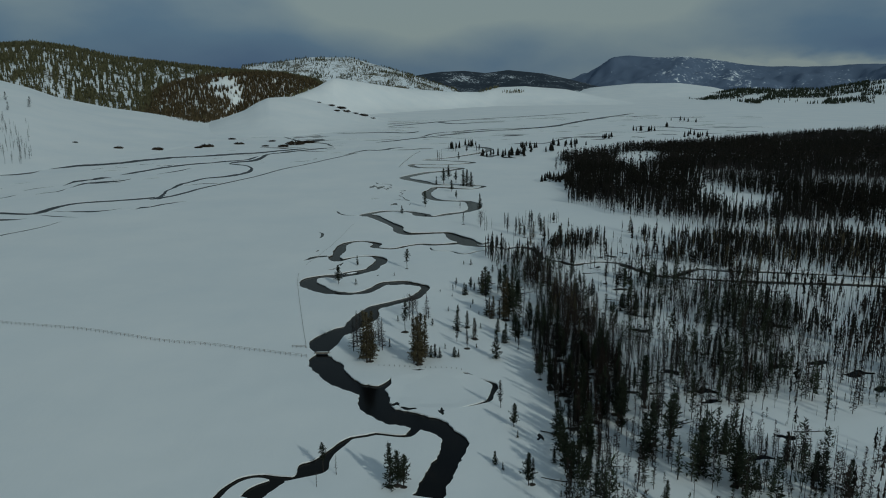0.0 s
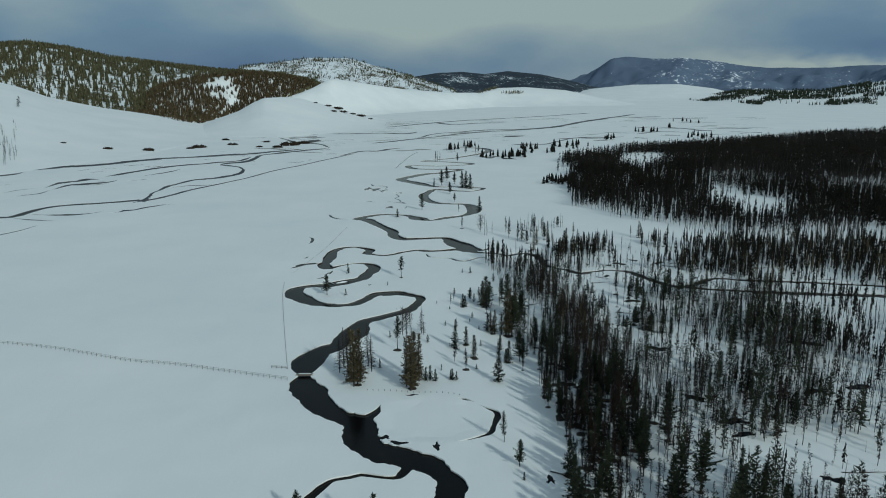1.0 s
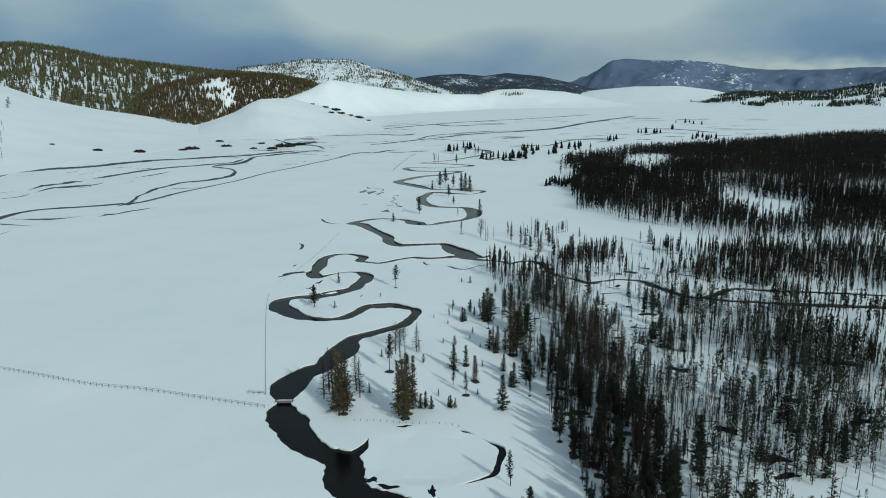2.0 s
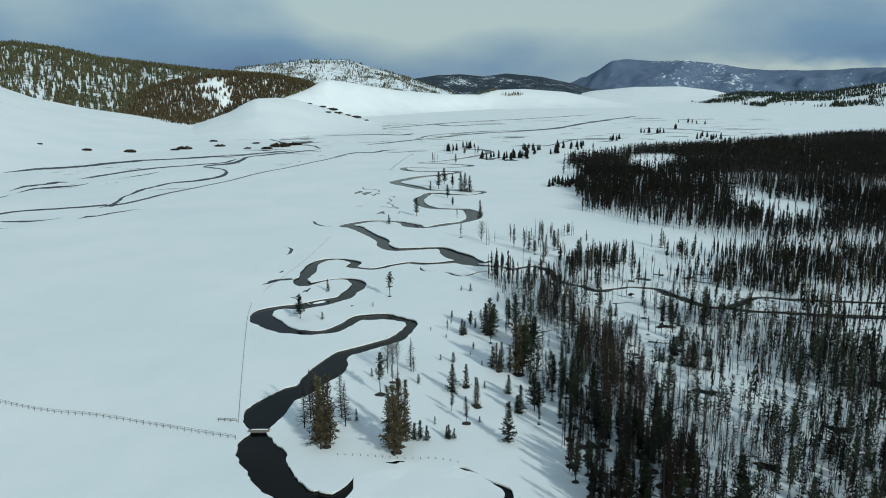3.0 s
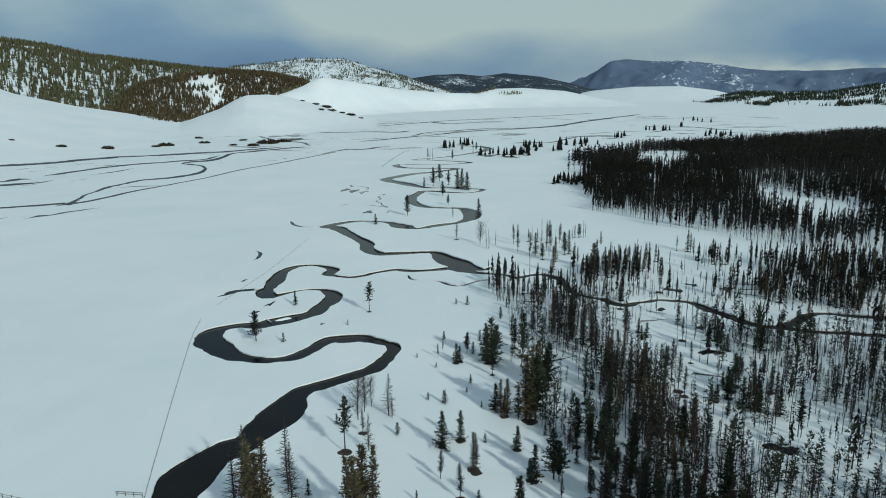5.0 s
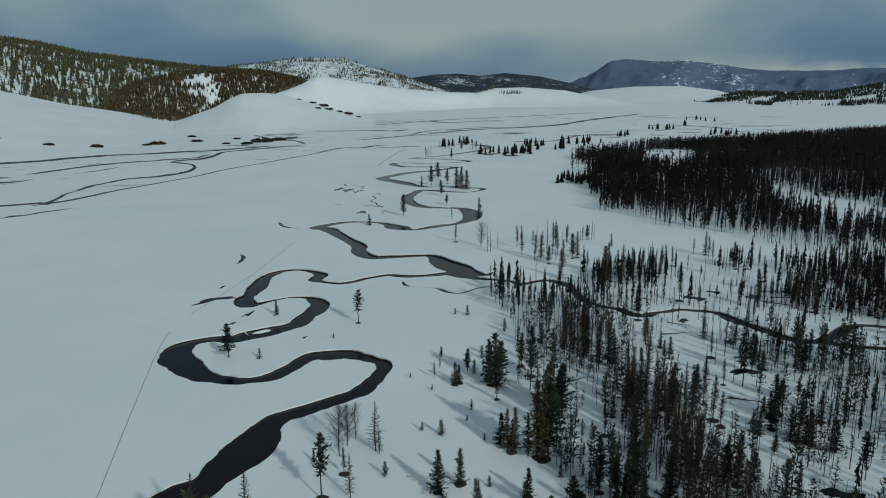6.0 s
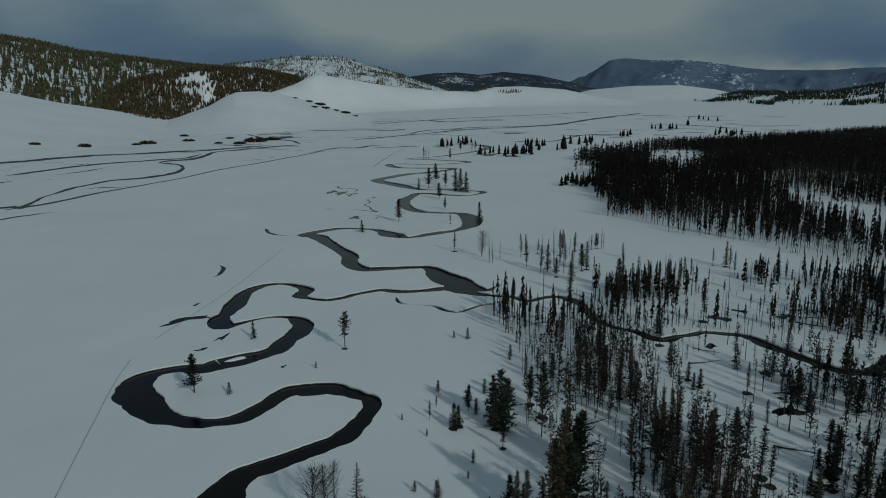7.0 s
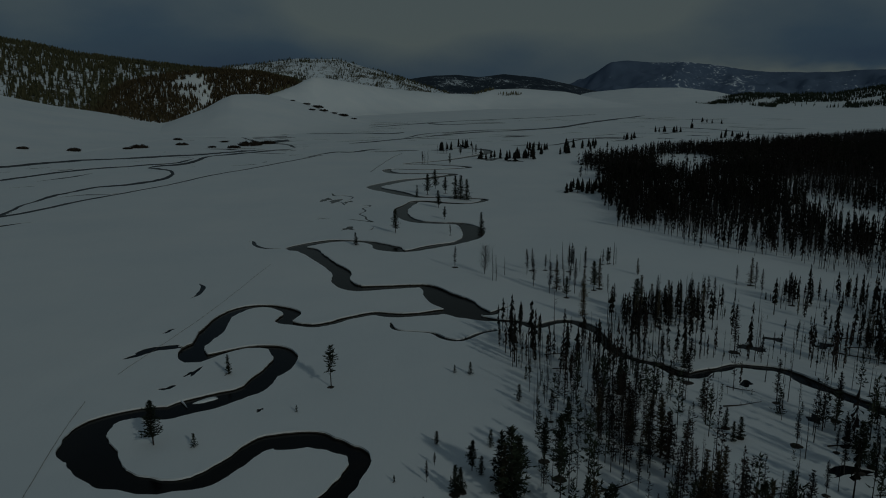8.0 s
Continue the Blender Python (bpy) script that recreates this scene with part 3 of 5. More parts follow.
def build_ground():
    verts, faces, owner = [], [], []
    for k, (name, label, reaches) in enumerate(STREAMS):
        for pts, step, ragged, taper in reaches:
            left, right = ribbon(pts, step, ragged, taper)
            base = len(verts)
            for a, b in zip(left, right):
                verts += [Vector(a), Vector(b)]
            for i in range(len(left) - 1):
                j = base + 2 * i
                for tri in ([j, j + 1, j + 3], [j, j + 3, j + 2]):
                    a, b, c = (verts[q] for q in tri)
                    area = (b.x - a.x) * (c.y - a.y) - (b.y - a.y) * (c.x - a.x)
                    if abs(area) > 1e-3:
                        faces.append(tri if area > 0 else tri[::-1])
                        owner.append(k)
    for x, y, a, b, turn in POOLS:
        base, c, s = len(verts), math.cos(radians(turn)), math.sin(radians(turn))
        n = 30
        if y > 600:
            b *= 0.45
        for i in range(n):
            t = 2 * math.pi * i / n
            q = 1 + (0.75 if y > 420 else 0.4) * noise.noise((x + math.cos(t) * 1.7, y + math.sin(t) * 1.7, 5.0)) + 0.35 * noise.noise((x + math.cos(t) * 5.0, y + math.sin(t) * 5.0, 1.0))
            u, v = a * q * math.cos(t), b * q * math.sin(t) + b * 0.5 * math.sin(3 * math.cos(t) + x)
            verts.append(Vector((x + u * c - v * s, y + u * s + v * c)))
        faces.append(list(range(base, base + n)))
        owner.append(len(STREAMS))
    rng = np.random.default_rng(5)
    for i in range(230):  # thin melt channels over the upper meadow
        if i < 60:
            x, y = rng.uniform(-330, -110), rng.uniform(520, 880)
            if abs(y - (860 + 1.25 * (x + 90))) > 110:
                continue
            a, turn = rng.uniform(3, 11), radians(rng.normal(48, 10))
        else:
            y = rng.uniform(760, 1500)
            x = rng.uniform(-0.30, 0.42) * y
            if x > 0.13 * y and y < 1000:
                continue
            a, turn = rng.uniform(4, 34) * y / 1000, rng.normal(0.12, 0.3)
        base, n = len(verts), 12
        b = a * rng.uniform(0.03, 0.13)
        for j in range(n):
            t = 2 * math.pi * j / n
            u, v = a * math.cos(t), b * math.sin(t) * rng.uniform(0.6, 1.3) + (0.1 + 0.03 * (i % 6)) * a * math.sin((2.2 + 0.4 * (i % 5)) * math.cos(t) + i)
            verts.append(Vector((x + u * math.cos(turn) - v * math.sin(turn), y + u * math.sin(turn) + v * math.cos(turn))))
        for j in range(1, n - 1):
            q, r, w = verts[base], verts[base + j], verts[base + j + 1]
            area = (r.x - q.x) * (w.y - q.y) - (r.y - q.y) * (w.x - q.x)
            if abs(area) > 1e-3:
                faces.append([base, base + j, base + j + 1] if area > 0 else [base, base + j + 1, base + j])
                owner.append(len(STREAMS))
    # meadow points, denser where the flight is nearest
    for x0, x1, y0, y1, d in ((-70, 110, 100, 360, 3.0), (-330, 330, 60, 620, 9.0)):
        for x in np.arange(x0, x1, d):
            for y in np.arange(y0, y1, d):
                verts.append(Vector((x + rng.uniform(-0.3, 0.3) * d, y + rng.uniform(-0.3, 0.3) * d)))
    r = 40.0
    while r < 4920:
        n = 90 if r < 4000 else 60
        for i in range(n):
            t = 2 * math.pi * (i + rng.uniform(-0.2, 0.2)) / n
            verts.append(Vector((r * math.cos(t), 80 + r * math.sin(t))))
        r *= 1.09
    v, _, f, _, _, of = delaunay_2d_cdt(verts, [], faces, 0, 1e-4)
    wet = [owner[o[0]] if o else -1 for o in of]
    z = [ground_height(p.x, p.y) for p in v]
    # the snow sheet, with a rounded lip and a bank down to the water
    gv = [(p.x, p.y, h) for p, h in zip(v, z)]
    gf, gm = [], []
    edges = {}
    for face, w in zip(f, wet):
        if w < 0:
            gf.append(list(face))
            gm.append(0)
        for i in range(len(face)):
            a, b = face[i], face[(i + 1) % len(face)]
            edges.setdefault((min(a, b), max(a, b)), []).append((w, a, b))
    drop, lip = {}, {}

    def lower(i, table, dz):
        if i not in table:
            table[i] = len(gv)
            gv.append((v[i].x, v[i].y, z[i] - dz))
        return table[i]
    for pair in edges.values():
        if len(pair) == 2 and (pair[0][0] < 0) != (pair[1][0] < 0):
            w, a, b = pair[0] if pair[0][0] < 0 else pair[1]
            la, lb, da, db = lower(a, lip, 0.30), lower(b, lip, 0.30), lower(a, drop, 1.3), lower(b, drop, 1.3)
            gf += [[b, a, la, lb], [lb, la, da, db]]
            gm += [0, 1]
    ground = link_mesh("ground", gv, gf, [SNOW, BANK], index=gm)
    tagged(ground, "snow-covered valley floor cut by winding streams", "ground", kind="structure")
    names = [(n, l) for n, l, _ in STREAMS] + [("meadow_pool", "small dark pools of open water in the snow")]
    for k, (name, label) in enumerate(names):
        ids, wv, wf = {}, [], []
        for face, w in zip(f, wet):
            if w == k:
                for i in face:
                    if i not in ids:
                        ids[i] = len(wv)
                        wv.append((v[i].x, v[i].y, z[i] - 0.09 if name.startswith("meadow") else -0.44))
                wf.append([ids[i] for i in face])
        ob = link_mesh(name, wv, wf, MUD if name == "meadow_channel" else WATER)
        tagged(ob, label, "stream" if k < len(STREAMS) else "pool", kind="structure")


build_ground()


# ---- hills: crest as (bearing in degrees, distance, height) ----
class Hill:
    def __init__(self, name, label, crest, foot, mat, rough, seed):
        self.crest, self.foot, self.rough, self.seed = np.array(crest), ((foot if isinstance(foot, tuple) else ((0.0,), (float(foot),)))), rough, seed
        az0, az1 = crest[0][0], crest[-1][0]
        n, m = max(40, int((az1 - az0) * 5)), 46
        verts, faces = [], []
        for j in range(m + 1):
            for i in range(n + 1):
                az = az0 + (az1 - az0) * i / n
                verts.append(self.point(az, j / m * 1.45))
        for j in range(m):
            for i in range(n):
                a = j * (n + 1) + i
                faces.append([a, a + 1, a + n + 2, a + n + 1])
        ob = link_mesh(name, verts, faces, mat, smooth=True)
        tagged(ob, label, "hill", kind="structure")

    def point(self, az, s):
        """s: 0 at the foot, 1 on the crest."""
        c = self.crest
        d, top = np.interp(az, c[:, 0], c[:, 1]), np.interp(az, c[:, 0], c[:, 2])
        foot = np.interp(az, *self.foot)
        span = min(1.0, (az - c[0, 0]) / 1.2, (c[-1, 0] - az) / 1.2)
        r = foot + (d - foot) * s
        x, y = r * math.sin(radians(az)), r * math.cos(radians(az))
        up = s if s < 1 else 2 - s
        up = max(0.0, up)
        rise = up * up * (3 - 2 * up) * 0.6 + up * 0.4
        n = noise.fractal((x * 0.0032, y * 0.0032, self.seed), 0.9, 2.1, 5)
        n *= max(0.0, min(1.0, top / 25))
        z = top * rise + self.rough * n * math.sin(math.pi * min(1, up)) + self.rough * 0.12 * n
        return (x, y, z * max(0.0, span) - 3.0 * (1 - max(0.0, span)) - (2.0 if s == 0 else 0))


left_slope = Hill("left_slope", "smooth snow-covered slope rising from the meadow", [(-38.8, 1400.0, 90.9), (-32.1, 1400.0, 89.1), (-30.3, 1400.0, 78.5), (-28.7, 1400.0, 66.6), (-27.1, 1400.0, 50.6), (-23.7, 1400.0, 30.3), (-20.0, 1400.0, 13.9), (-17.3, 1400.0, 3.5), (-14.5, 1400.0, -10.0)], ((-30.0, -22.0, -18.0, -14.0), (700.0, 800.0, 950.0, 1170.0)), SNOW, 3.0, 1.0)
snow_shoulder = Hill("snow_shoulder", "gentle shoulder of snow below the bright hill", [(-18.9, 1330.0, -14.0), (-17.6, 1330.0, 1.0), (-16.2, 1330.0, 13.5), (-14.8, 1330.0, 25.0), (-13.8, 1330.0, 38.0), (-13.0, 1340.0, 45.5), (-11.6, 1380.0, 46.0), (-10.4, 1400.0, 43.0), (-8.0, 1400.0, 26.0), (-6.3, 1400.0, 12.0), (-4.6, 1400.0, 1.0), (-3.0, 1400.0, -3.0), (0.0, 1400.0, -5.0)], ((-17.0, -12.0, -6.0), (1080.0, 1020.0, 1150.0)), SNOW, 2.5, 11.0)
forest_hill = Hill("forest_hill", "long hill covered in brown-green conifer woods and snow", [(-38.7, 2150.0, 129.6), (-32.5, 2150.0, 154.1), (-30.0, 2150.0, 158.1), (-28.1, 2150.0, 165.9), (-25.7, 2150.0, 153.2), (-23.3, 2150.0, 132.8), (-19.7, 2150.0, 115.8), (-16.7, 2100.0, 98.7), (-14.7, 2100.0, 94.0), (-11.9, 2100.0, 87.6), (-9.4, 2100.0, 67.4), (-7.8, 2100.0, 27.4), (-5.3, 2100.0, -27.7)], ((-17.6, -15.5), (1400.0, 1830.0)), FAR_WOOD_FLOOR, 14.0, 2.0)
snow_hill = Hill("snow_hill", "bare rounded hill of bright sunlit snow", [(-18.9, 1550.0, -20.7), (-17.6, 1550.0, -1.8), (-15.7, 1560.0, 2.0), (-14.0, 1580.0, 14.0), (-12.4, 1620.0, 31.0), (-11.1, 1680.0, 42.0), (-10.1, 1720.0, 52.0), (-9.4, 1750.0, 59.9), (-8.8, 1770.0, 69.8), (-8.2, 1790.0, 77.3), (-7.7, 1820.0, 78.5), (-6.1, 1860.0, 70.2), (-2.7, 2000.0, 51.5), (0.8, 2100.0, 40.2), (2.9, 2250.0, 37.1), (4.2, 2350.0, 48.9), (6.3, 2400.0, 51.3), (9.3, 2400.0, 41.9), (11.8, 2380.0, 19.5), (14.3, 2350.0, 1.6), (16.7, 2300.0, -9.8), (19.4, 2300.0, -18.9), (22.1, 2300.0, -26.0)], ((-17.0, -8.0, -3.0, 4.0, 12.0, 19.0), (1400.0, 1590.0, 1760.0, 2120.0, 2200.0, 2260.0)), SNOW, 3.5, 3.0)
front_spur = Hill("front_spur", "low wooded spur in front of the long hill", [(-26.6, 1800.0, -15.0), (-25.2, 1800.0, 1.7), (-23.8, 1800.0, 17.7), (-22.3, 1800.0, 37.6), (-20.7, 1800.0, 56.6), (-19.0, 1800.0, 70.9), (-17.2, 1830.0, 81.8), (-14.5, 1850.0, 90.4), (-11.9, 1880.0, 86.2), (-9.6, 1900.0, 68.2), (-8.2, 1900.0, 34.8), (-7.0, 1900.0, -0.4)], ((-17.6, -15.5), (1330.0, 1720.0)), SNOW, 6.0, 9.0)
mid_ridge = Hill("mid_ridge", "rounded hill with scattered conifers and a snowy top", [(-15.9, 3050.0, 92.3), (-14.7, 3050.0, 130.4), (-11.8, 3050.0, 147.2), (-9.7, 3050.0, 164.2), (-6.8, 3050.0, 161.6), (-4.3, 3050.0, 123.8), (-2.2, 3050.0, 90.0), (-0.1, 3050.0, 53.7), (2.1, 3050.0, 19.5)], 2400, FAR_WOOD_FLOOR, 12.0, 4.0)
dark_ridge = Hill("dark_ridge", "distant dark wooded ridge with patches of snow", [(-3.5, 3700.0, 50.8), (-1.8, 3700.0, 95.7), (-0.1, 3700.0, 111.1), (1.6, 3700.0, 115.7), (3.3, 3700.0, 104.1), (5.0, 3700.0, 116.7), (7.6, 3700.0, 99.4), (9.7, 3700.0, 69.1), (11.8, 3700.0, 33.9), (13.8, 3700.0, 1.7)], 3000, HAZY_RIDGE_WOODS, 14.0, 5.0)
pale_hill = Hill("pale_hill", "distant bare snow-covered hill", [(7.6, 3400.0, -20.9), (9.3, 3400.0, 10.9), (11.3, 3400.0, 34.9), (14.2, 3400.0, 51.0), (17.4, 3400.0, 52.4), (19.7, 3400.0, 35.3), (20.9, 3400.0, 18.8), (23.5, 3400.0, -20.3)], 2750, SNOW, 4.0, 6.0)
right_ridge = Hill("right_ridge", "distant low ridge with dark woods and snow clearings", [(18.2, 3150.0, -23.0), (19.7, 3150.0, 7.8), (21.2, 3150.0, 25.1), (24.1, 3150.0, 29.2), (26.6, 3150.0, 24.9), (28.3, 3150.0, 41.2), (30.4, 3150.0, 64.8), (33.8, 3150.0, 78.9), (38.6, 3150.0, 62.2)], 2300, SNOW, 5.0, 7.0)
mountain = Hill("mountain", "far haze-blue mountain range with snowy slopes under cloud", [(4.2, 4700.0, 19.3), (6.3, 4700.0, 52.4), (8.2, 4700.0, 60.0), (9.6, 4700.0, 72.0), (10.8, 4700.0, 100.0), (11.8, 4700.0, 150.0), (12.7, 4700.0, 194.0), (13.8, 4700.0, 203.0), (17.7, 4700.0, 190.0), (21.2, 4700.0, 156.0), (23.5, 4700.0, 134.0), (27.0, 4700.0, 128.0), (30.4, 4700.0, 140.0), (33.7, 4700.0, 165.0), (38.6, 4700.0, 90.0)], 4100, HAZY_MOUNTAIN, 62.0, 8.0)


# ---- trees ----
def tube(vs, fs, a, b, ra, rb, n=4):
    """A tapered stick from a to b."""
    a, b = Vector(a), Vector(b)
    q = (b - a).to_track_quat("Z", "Y")
    k = len(vs)
    for c, r in ((a, ra), (b, rb)):
        for i in range(n):
            t = 2 * math.pi * i / n
            vs.append(tuple(c + q @ Vector((r * math.cos(t), r * math.sin(t), 0))))
    for i in range(n):
        j = (i + 1) % n
        fs.append((k + i, k + j, k + n + j, k + n + i))


def stem(vs, fs, points, radii, n=6):
    """One tapered stem through several points."""
    k = len(vs)
    for p, r in zip(points, radii):
        for i in range(n):
            t = 2 * math.pi * i / n
            vs.append((p.x + r * math.cos(t), p.y + r * math.sin(t), p.z))
    for j in range(len(points) - 1):
        for i in range(n):
            a, b = k + j * n + i, k + j * n + (i + 1) % n
            fs.append((a, b, b + n, a + n))


def tuft(vs, fs, at, out, size, rng, blades=3):
    """A clump of needles: a few small pointed blades fanned along a branch."""
    at, out = Vector(at), Vector(out).normalized()
    side = out.cross(Vector((0, 0, 1)))
    side = side.normalized() if side.length > 1e-3 else Vector((1, 0, 0))
    up = side.cross(out)
    for i in range(blades):
        a = rng.uniform(-1.35, 1.35)
        d = (out * math.cos(a) + side * math.sin(a) + up * rng.uniform(-0.35, 0.6)).normalized()
        w = (side * math.cos(a) - out * math.sin(a)) * size * rng.uniform(0.14, 0.27) + up * size * rng.uniform(-0.16, 0.16)
        o = at + out * size * rng.uniform(-0.3, 0.3) + up * size * rng.uniform(-0.15, 0.15)
        k = len(vs)
        vs.extend([tuple(o - w), tuple(o + w), tuple(o + d * size * rng.uniform(0.7, 1.35))])
        fs.append((k, k + 1, k + 2))


def tree_shape(kind, seed, detail=1.0):
    """Trunk and crown of one tree, ten metres high: two lists of verts and faces."""
    rng = random.Random(seed)
    H = 10.0
    tv, tf, cv, cf = [], [], [], []
    lean = Vector((rng.uniform(-0.25, 0.25), rng.uniform(-0.25, 0.25), 0))

    def axis(h):
        return Vector((lean.x * h * h + 0.07 * math.sin(h * 7 + seed), lean.y * h * h + 0.07 * math.cos(h * 6 + seed), h * H))
    base = {"B": 0.19, "P": 0.16, "L": 0.13, "T": 0.12, "O": 0.17, "R": 0.16, "D": 0.14, "S": 0.16, "W": 0.12, "C": 0.13}[kind]
    sides = 6 if detail >= 1 else 3
    levels = 6 if detail >= 1 else 2
    hs = [i / levels for i in range(levels + 1)]
    stem(tv, tf, [axis(h) - Vector((0, 0, 0.6 if h == 0 else 0)) for h in hs], [base * (1.03 - 0.92 * h) for h in hs], sides)
    # start of the crown, widest spread, number of branches, tuft size, droop
    c0, width, count, size, droop = {
        "B": (0.04, 2.35, 120, 0.70, -0.08), "P": (0.18, 2.2, 130, 0.6, 0.12), "L": (0.36, 1.35, 80, 0.6, 0.05), "T": (0.24, 1.25, 140, 0.30, 0.05),
        "O": (0.08, 1.6, 170, 0.42, -0.05), "R": (0.10, 1.7, 170, 0.38, -0.10), "D": (0.25, 0.85, 60, 0.0, 0.55), "S": (0.02, 2.3, 60, 0.95, 0.15), "W": (0.10, 2.6, 110, 0.0, 0.95), "C": (0.12, 2.0, 140, 0.0, -0.12)}[kind]
    part_of = min(1.0, detail * (1.35 if kind == "T" else 1.0))
    count = int(count * part_of)
    size *= 1 + 0.8 * (1 - part_of)
    gap = rng.uniform(0, 6)
    for i in range(count):
        u = (i + rng.random()) / count
        h = c0 + (0.985 - c0) * u
        prof = {"B": (1 - u) ** 0.85, "P": min(1.0, 0.55 + 2.2 * u) * (1 - u) ** 0.6, "L": math.sin(math.pi * (0.2 + 0.76 * u)), "T": min(1.0, 0.5 + 1.6 * u) * (1 - u) ** 0.55,
                "O": (1 - u) ** 0.75, "R": min(1.0, 0.6 + 1.5 * u) * (1 - u) ** 0.7, "D": (1 - u) * 0.8 + 0.2, "S": (1 - u) ** 0.8, "W": math.sin(math.pi * (0.15 + 0.8 * u)), "C": (1 - u) ** 0.8}[kind]
        prof *= 1 + (0.22 if kind in "PLOR" else 0.12) * math.sin(h * 23 + gap)
        t = i * 2.399 + rng.uniform(-0.6, 0.6)
        reach = max(0.12, width * prof * (rng.uniform(0.45, 1.0) if rng.random() < 0.8 else rng.uniform(1.0, 1.25)))
        root = axis(h)
        d = Vector((math.cos(t), math.sin(t), droop + rng.uniform(-0.15, 0.25) + 0.45 * u * (kind != "D")))
        tip = root + d * reach
        if kind in "DWC":
            tube(cv, cf, root, tip, 0.055 if kind == "C" else 0.04, 0.016, 3)
            if detail >= 1 and (kind in "WC" or rng.random() < 0.6):
                mid = root.lerp(tip, 0.5)
                tube(cv, cf, mid, mid + Vector((math.cos(t + 0.8), math.sin(t + 0.8), 0.3)) * reach * 0.45, 0.04, 0.012, 3)
            continue
        if detail >= 1 and (kind in "TLP" or rng.random() < 0.25):
            tube(cv, cf, root, tip, 0.04, 0.014, 3)
        if kind == "T" and rng.random() < 0.2:
            continue
        n = max(1, int(round(reach / (size * 0.9))))
        for k in range(n):
            tuft(cv, cf, root.lerp(tip, (k + 0.55) / n), d, size * rng.uniform(0.75, 1.2), rng, 4 if detail >= 1 else 3)
    if kind in "TLP" and detail >= 1:  # dead stubs on the bare stem
        for i in range(12):
            h = rng.uniform(0.06, c0 + 0.1)
            t = rng.uniform(0, 6.28)
            tube(cv, cf, axis(h), axis(h) + Vector((math.cos(t), math.sin(t), 0.1)) * rng.uniform(0.3, 0.8), 0.022, 0.008, 3)
    return (tv, tf), (cv, cf)


KINDS = {  # name, label, category, crown material, bark
    "B": ("spruce", "dense dark green conifer with branches down to the snow", "conifer", GREEN, BARK),
    "P": ("pine", "dark green lodgepole pine with a bare lower trunk", "pine", GREEN, BARK),
    "L": ("tall_pine", "tall slender pine with a tufted crown on a bare trunk", "pine", GREEN, BARK),
    "T": ("thin_pine", "thin grey half-bare pine with sparse needles", "pine", GREY, GREYBARK),
    "R": ("rusty_pine", "dead pine still holding rusty brown needles", "pine", RUST, BARK),
    "O": ("brown_conifer", "dense olive-brown conifer standing in a clump", "conifer", OLIVE, BARK),
    "D": ("dead_tree", "bare grey dead tree trunk with short twigs", "dead tree", GREY, GREYBARK),
    "W": ("bare_tree", "bare grey leafless tree with many fine twigs", "bare tree", GREY, GREYBARK),
    "C": ("dead_conifer", "dead grey conifer with fine drooping twigs", "dead tree", GREY, GREYBARK),
    "S": ("sapling", "small young green conifer poking out of the snow", "sapling", GREEN, BARK),
}


def mesh_of(name, vf, mat):
    me = bpy.data.meshes.new(name)
    me.from_pydata(vf[0], [], vf[1])
    me.materials.append(mat)
    me.update()
    return me


def litter_shape(seed):
    rng = random.Random(seed)
    vs, fs, n = [(0, 0, 0.10)], [], 12
    for ring, (r, z) in enumerate(((0.55, 0.09), (0.95, -0.12))):
        for i in range(n):
            t = 2 * math.pi * i / n
            q = r * rng.uniform(0.8, 1.15)
            vs.append((q * math.cos(t), q * math.sin(t), z))
    for i in range(n):
        j = (i + 1) % n
        fs.append((0, 1 + i, 1 + j))
        fs.append((1 + i, 1 + n + i, 1 + n + j, 1 + j))
    return vs, fs


TEMPLATES = {}
VARIANTS = 4
for _k, (_name, _label, _cat, _crown, _bark) in KINDS.items():
    for _s in range(VARIANTS):
        _t, _c = tree_shape(_k, 11 + 7 * _s)
        TEMPLATES[_k, _s] = (mesh_of("trunk", _t, _bark), mesh_of("crown", _c, _crown if _k not in "DWC" else GREYBARK))


def bushy_shape(seed, low, spread):
    """A full conifer for the far valley: a stem and many ragged tiers of boughs."""
    rng = random.Random(seed)
    tv, tf, cv, cf = [], [], [], []
    tube(tv, tf, (0, 0, -0.6), (0, 0, 9.3), 0.2, 0.05, 5)
    for i in range(9):
        u = i / 9
        z0, r = 10 * (low + (0.93 - low) * u), spread * (1 - u) ** 0.75 + 0.15
        k, n = len(cv), 9
        for j in range(n):
            t = 2 * math.pi * j / n + i * 0.7
            q = r * rng.uniform(0.5, 1.25)
            cv.append((q * math.cos(t), q * math.sin(t), z0 + rng.uniform(-0.5, 0.3)))
        cv.append((rng.uniform(-0.15, 0.15), rng.uniform(-0.15, 0.15), min(10.0, z0 + 1.9)))
        cf += [(k + j, k + (j + 1) % n, k + n) for j in range(n)]
    return (tv, tf), (cv, cf)


FAR_TEMPLATES = {}
for _k, _low, _spread in (("B", 0.06, 2.3), ("P", 0.2, 2.0)):
    for _s in range(VARIANTS):
        _t, _c = bushy_shape(11 + 7 * _s, _low, _spread)
        FAR_TEMPLATES[_k, _s] = (mesh_of("trunk", _t, BARK), mesh_of("crown", _c, SHADED_WOOD))
LITTERS = [mesh_of("litter", litter_shape(s), LITTER) for s in range(3)]
tree_count = {}


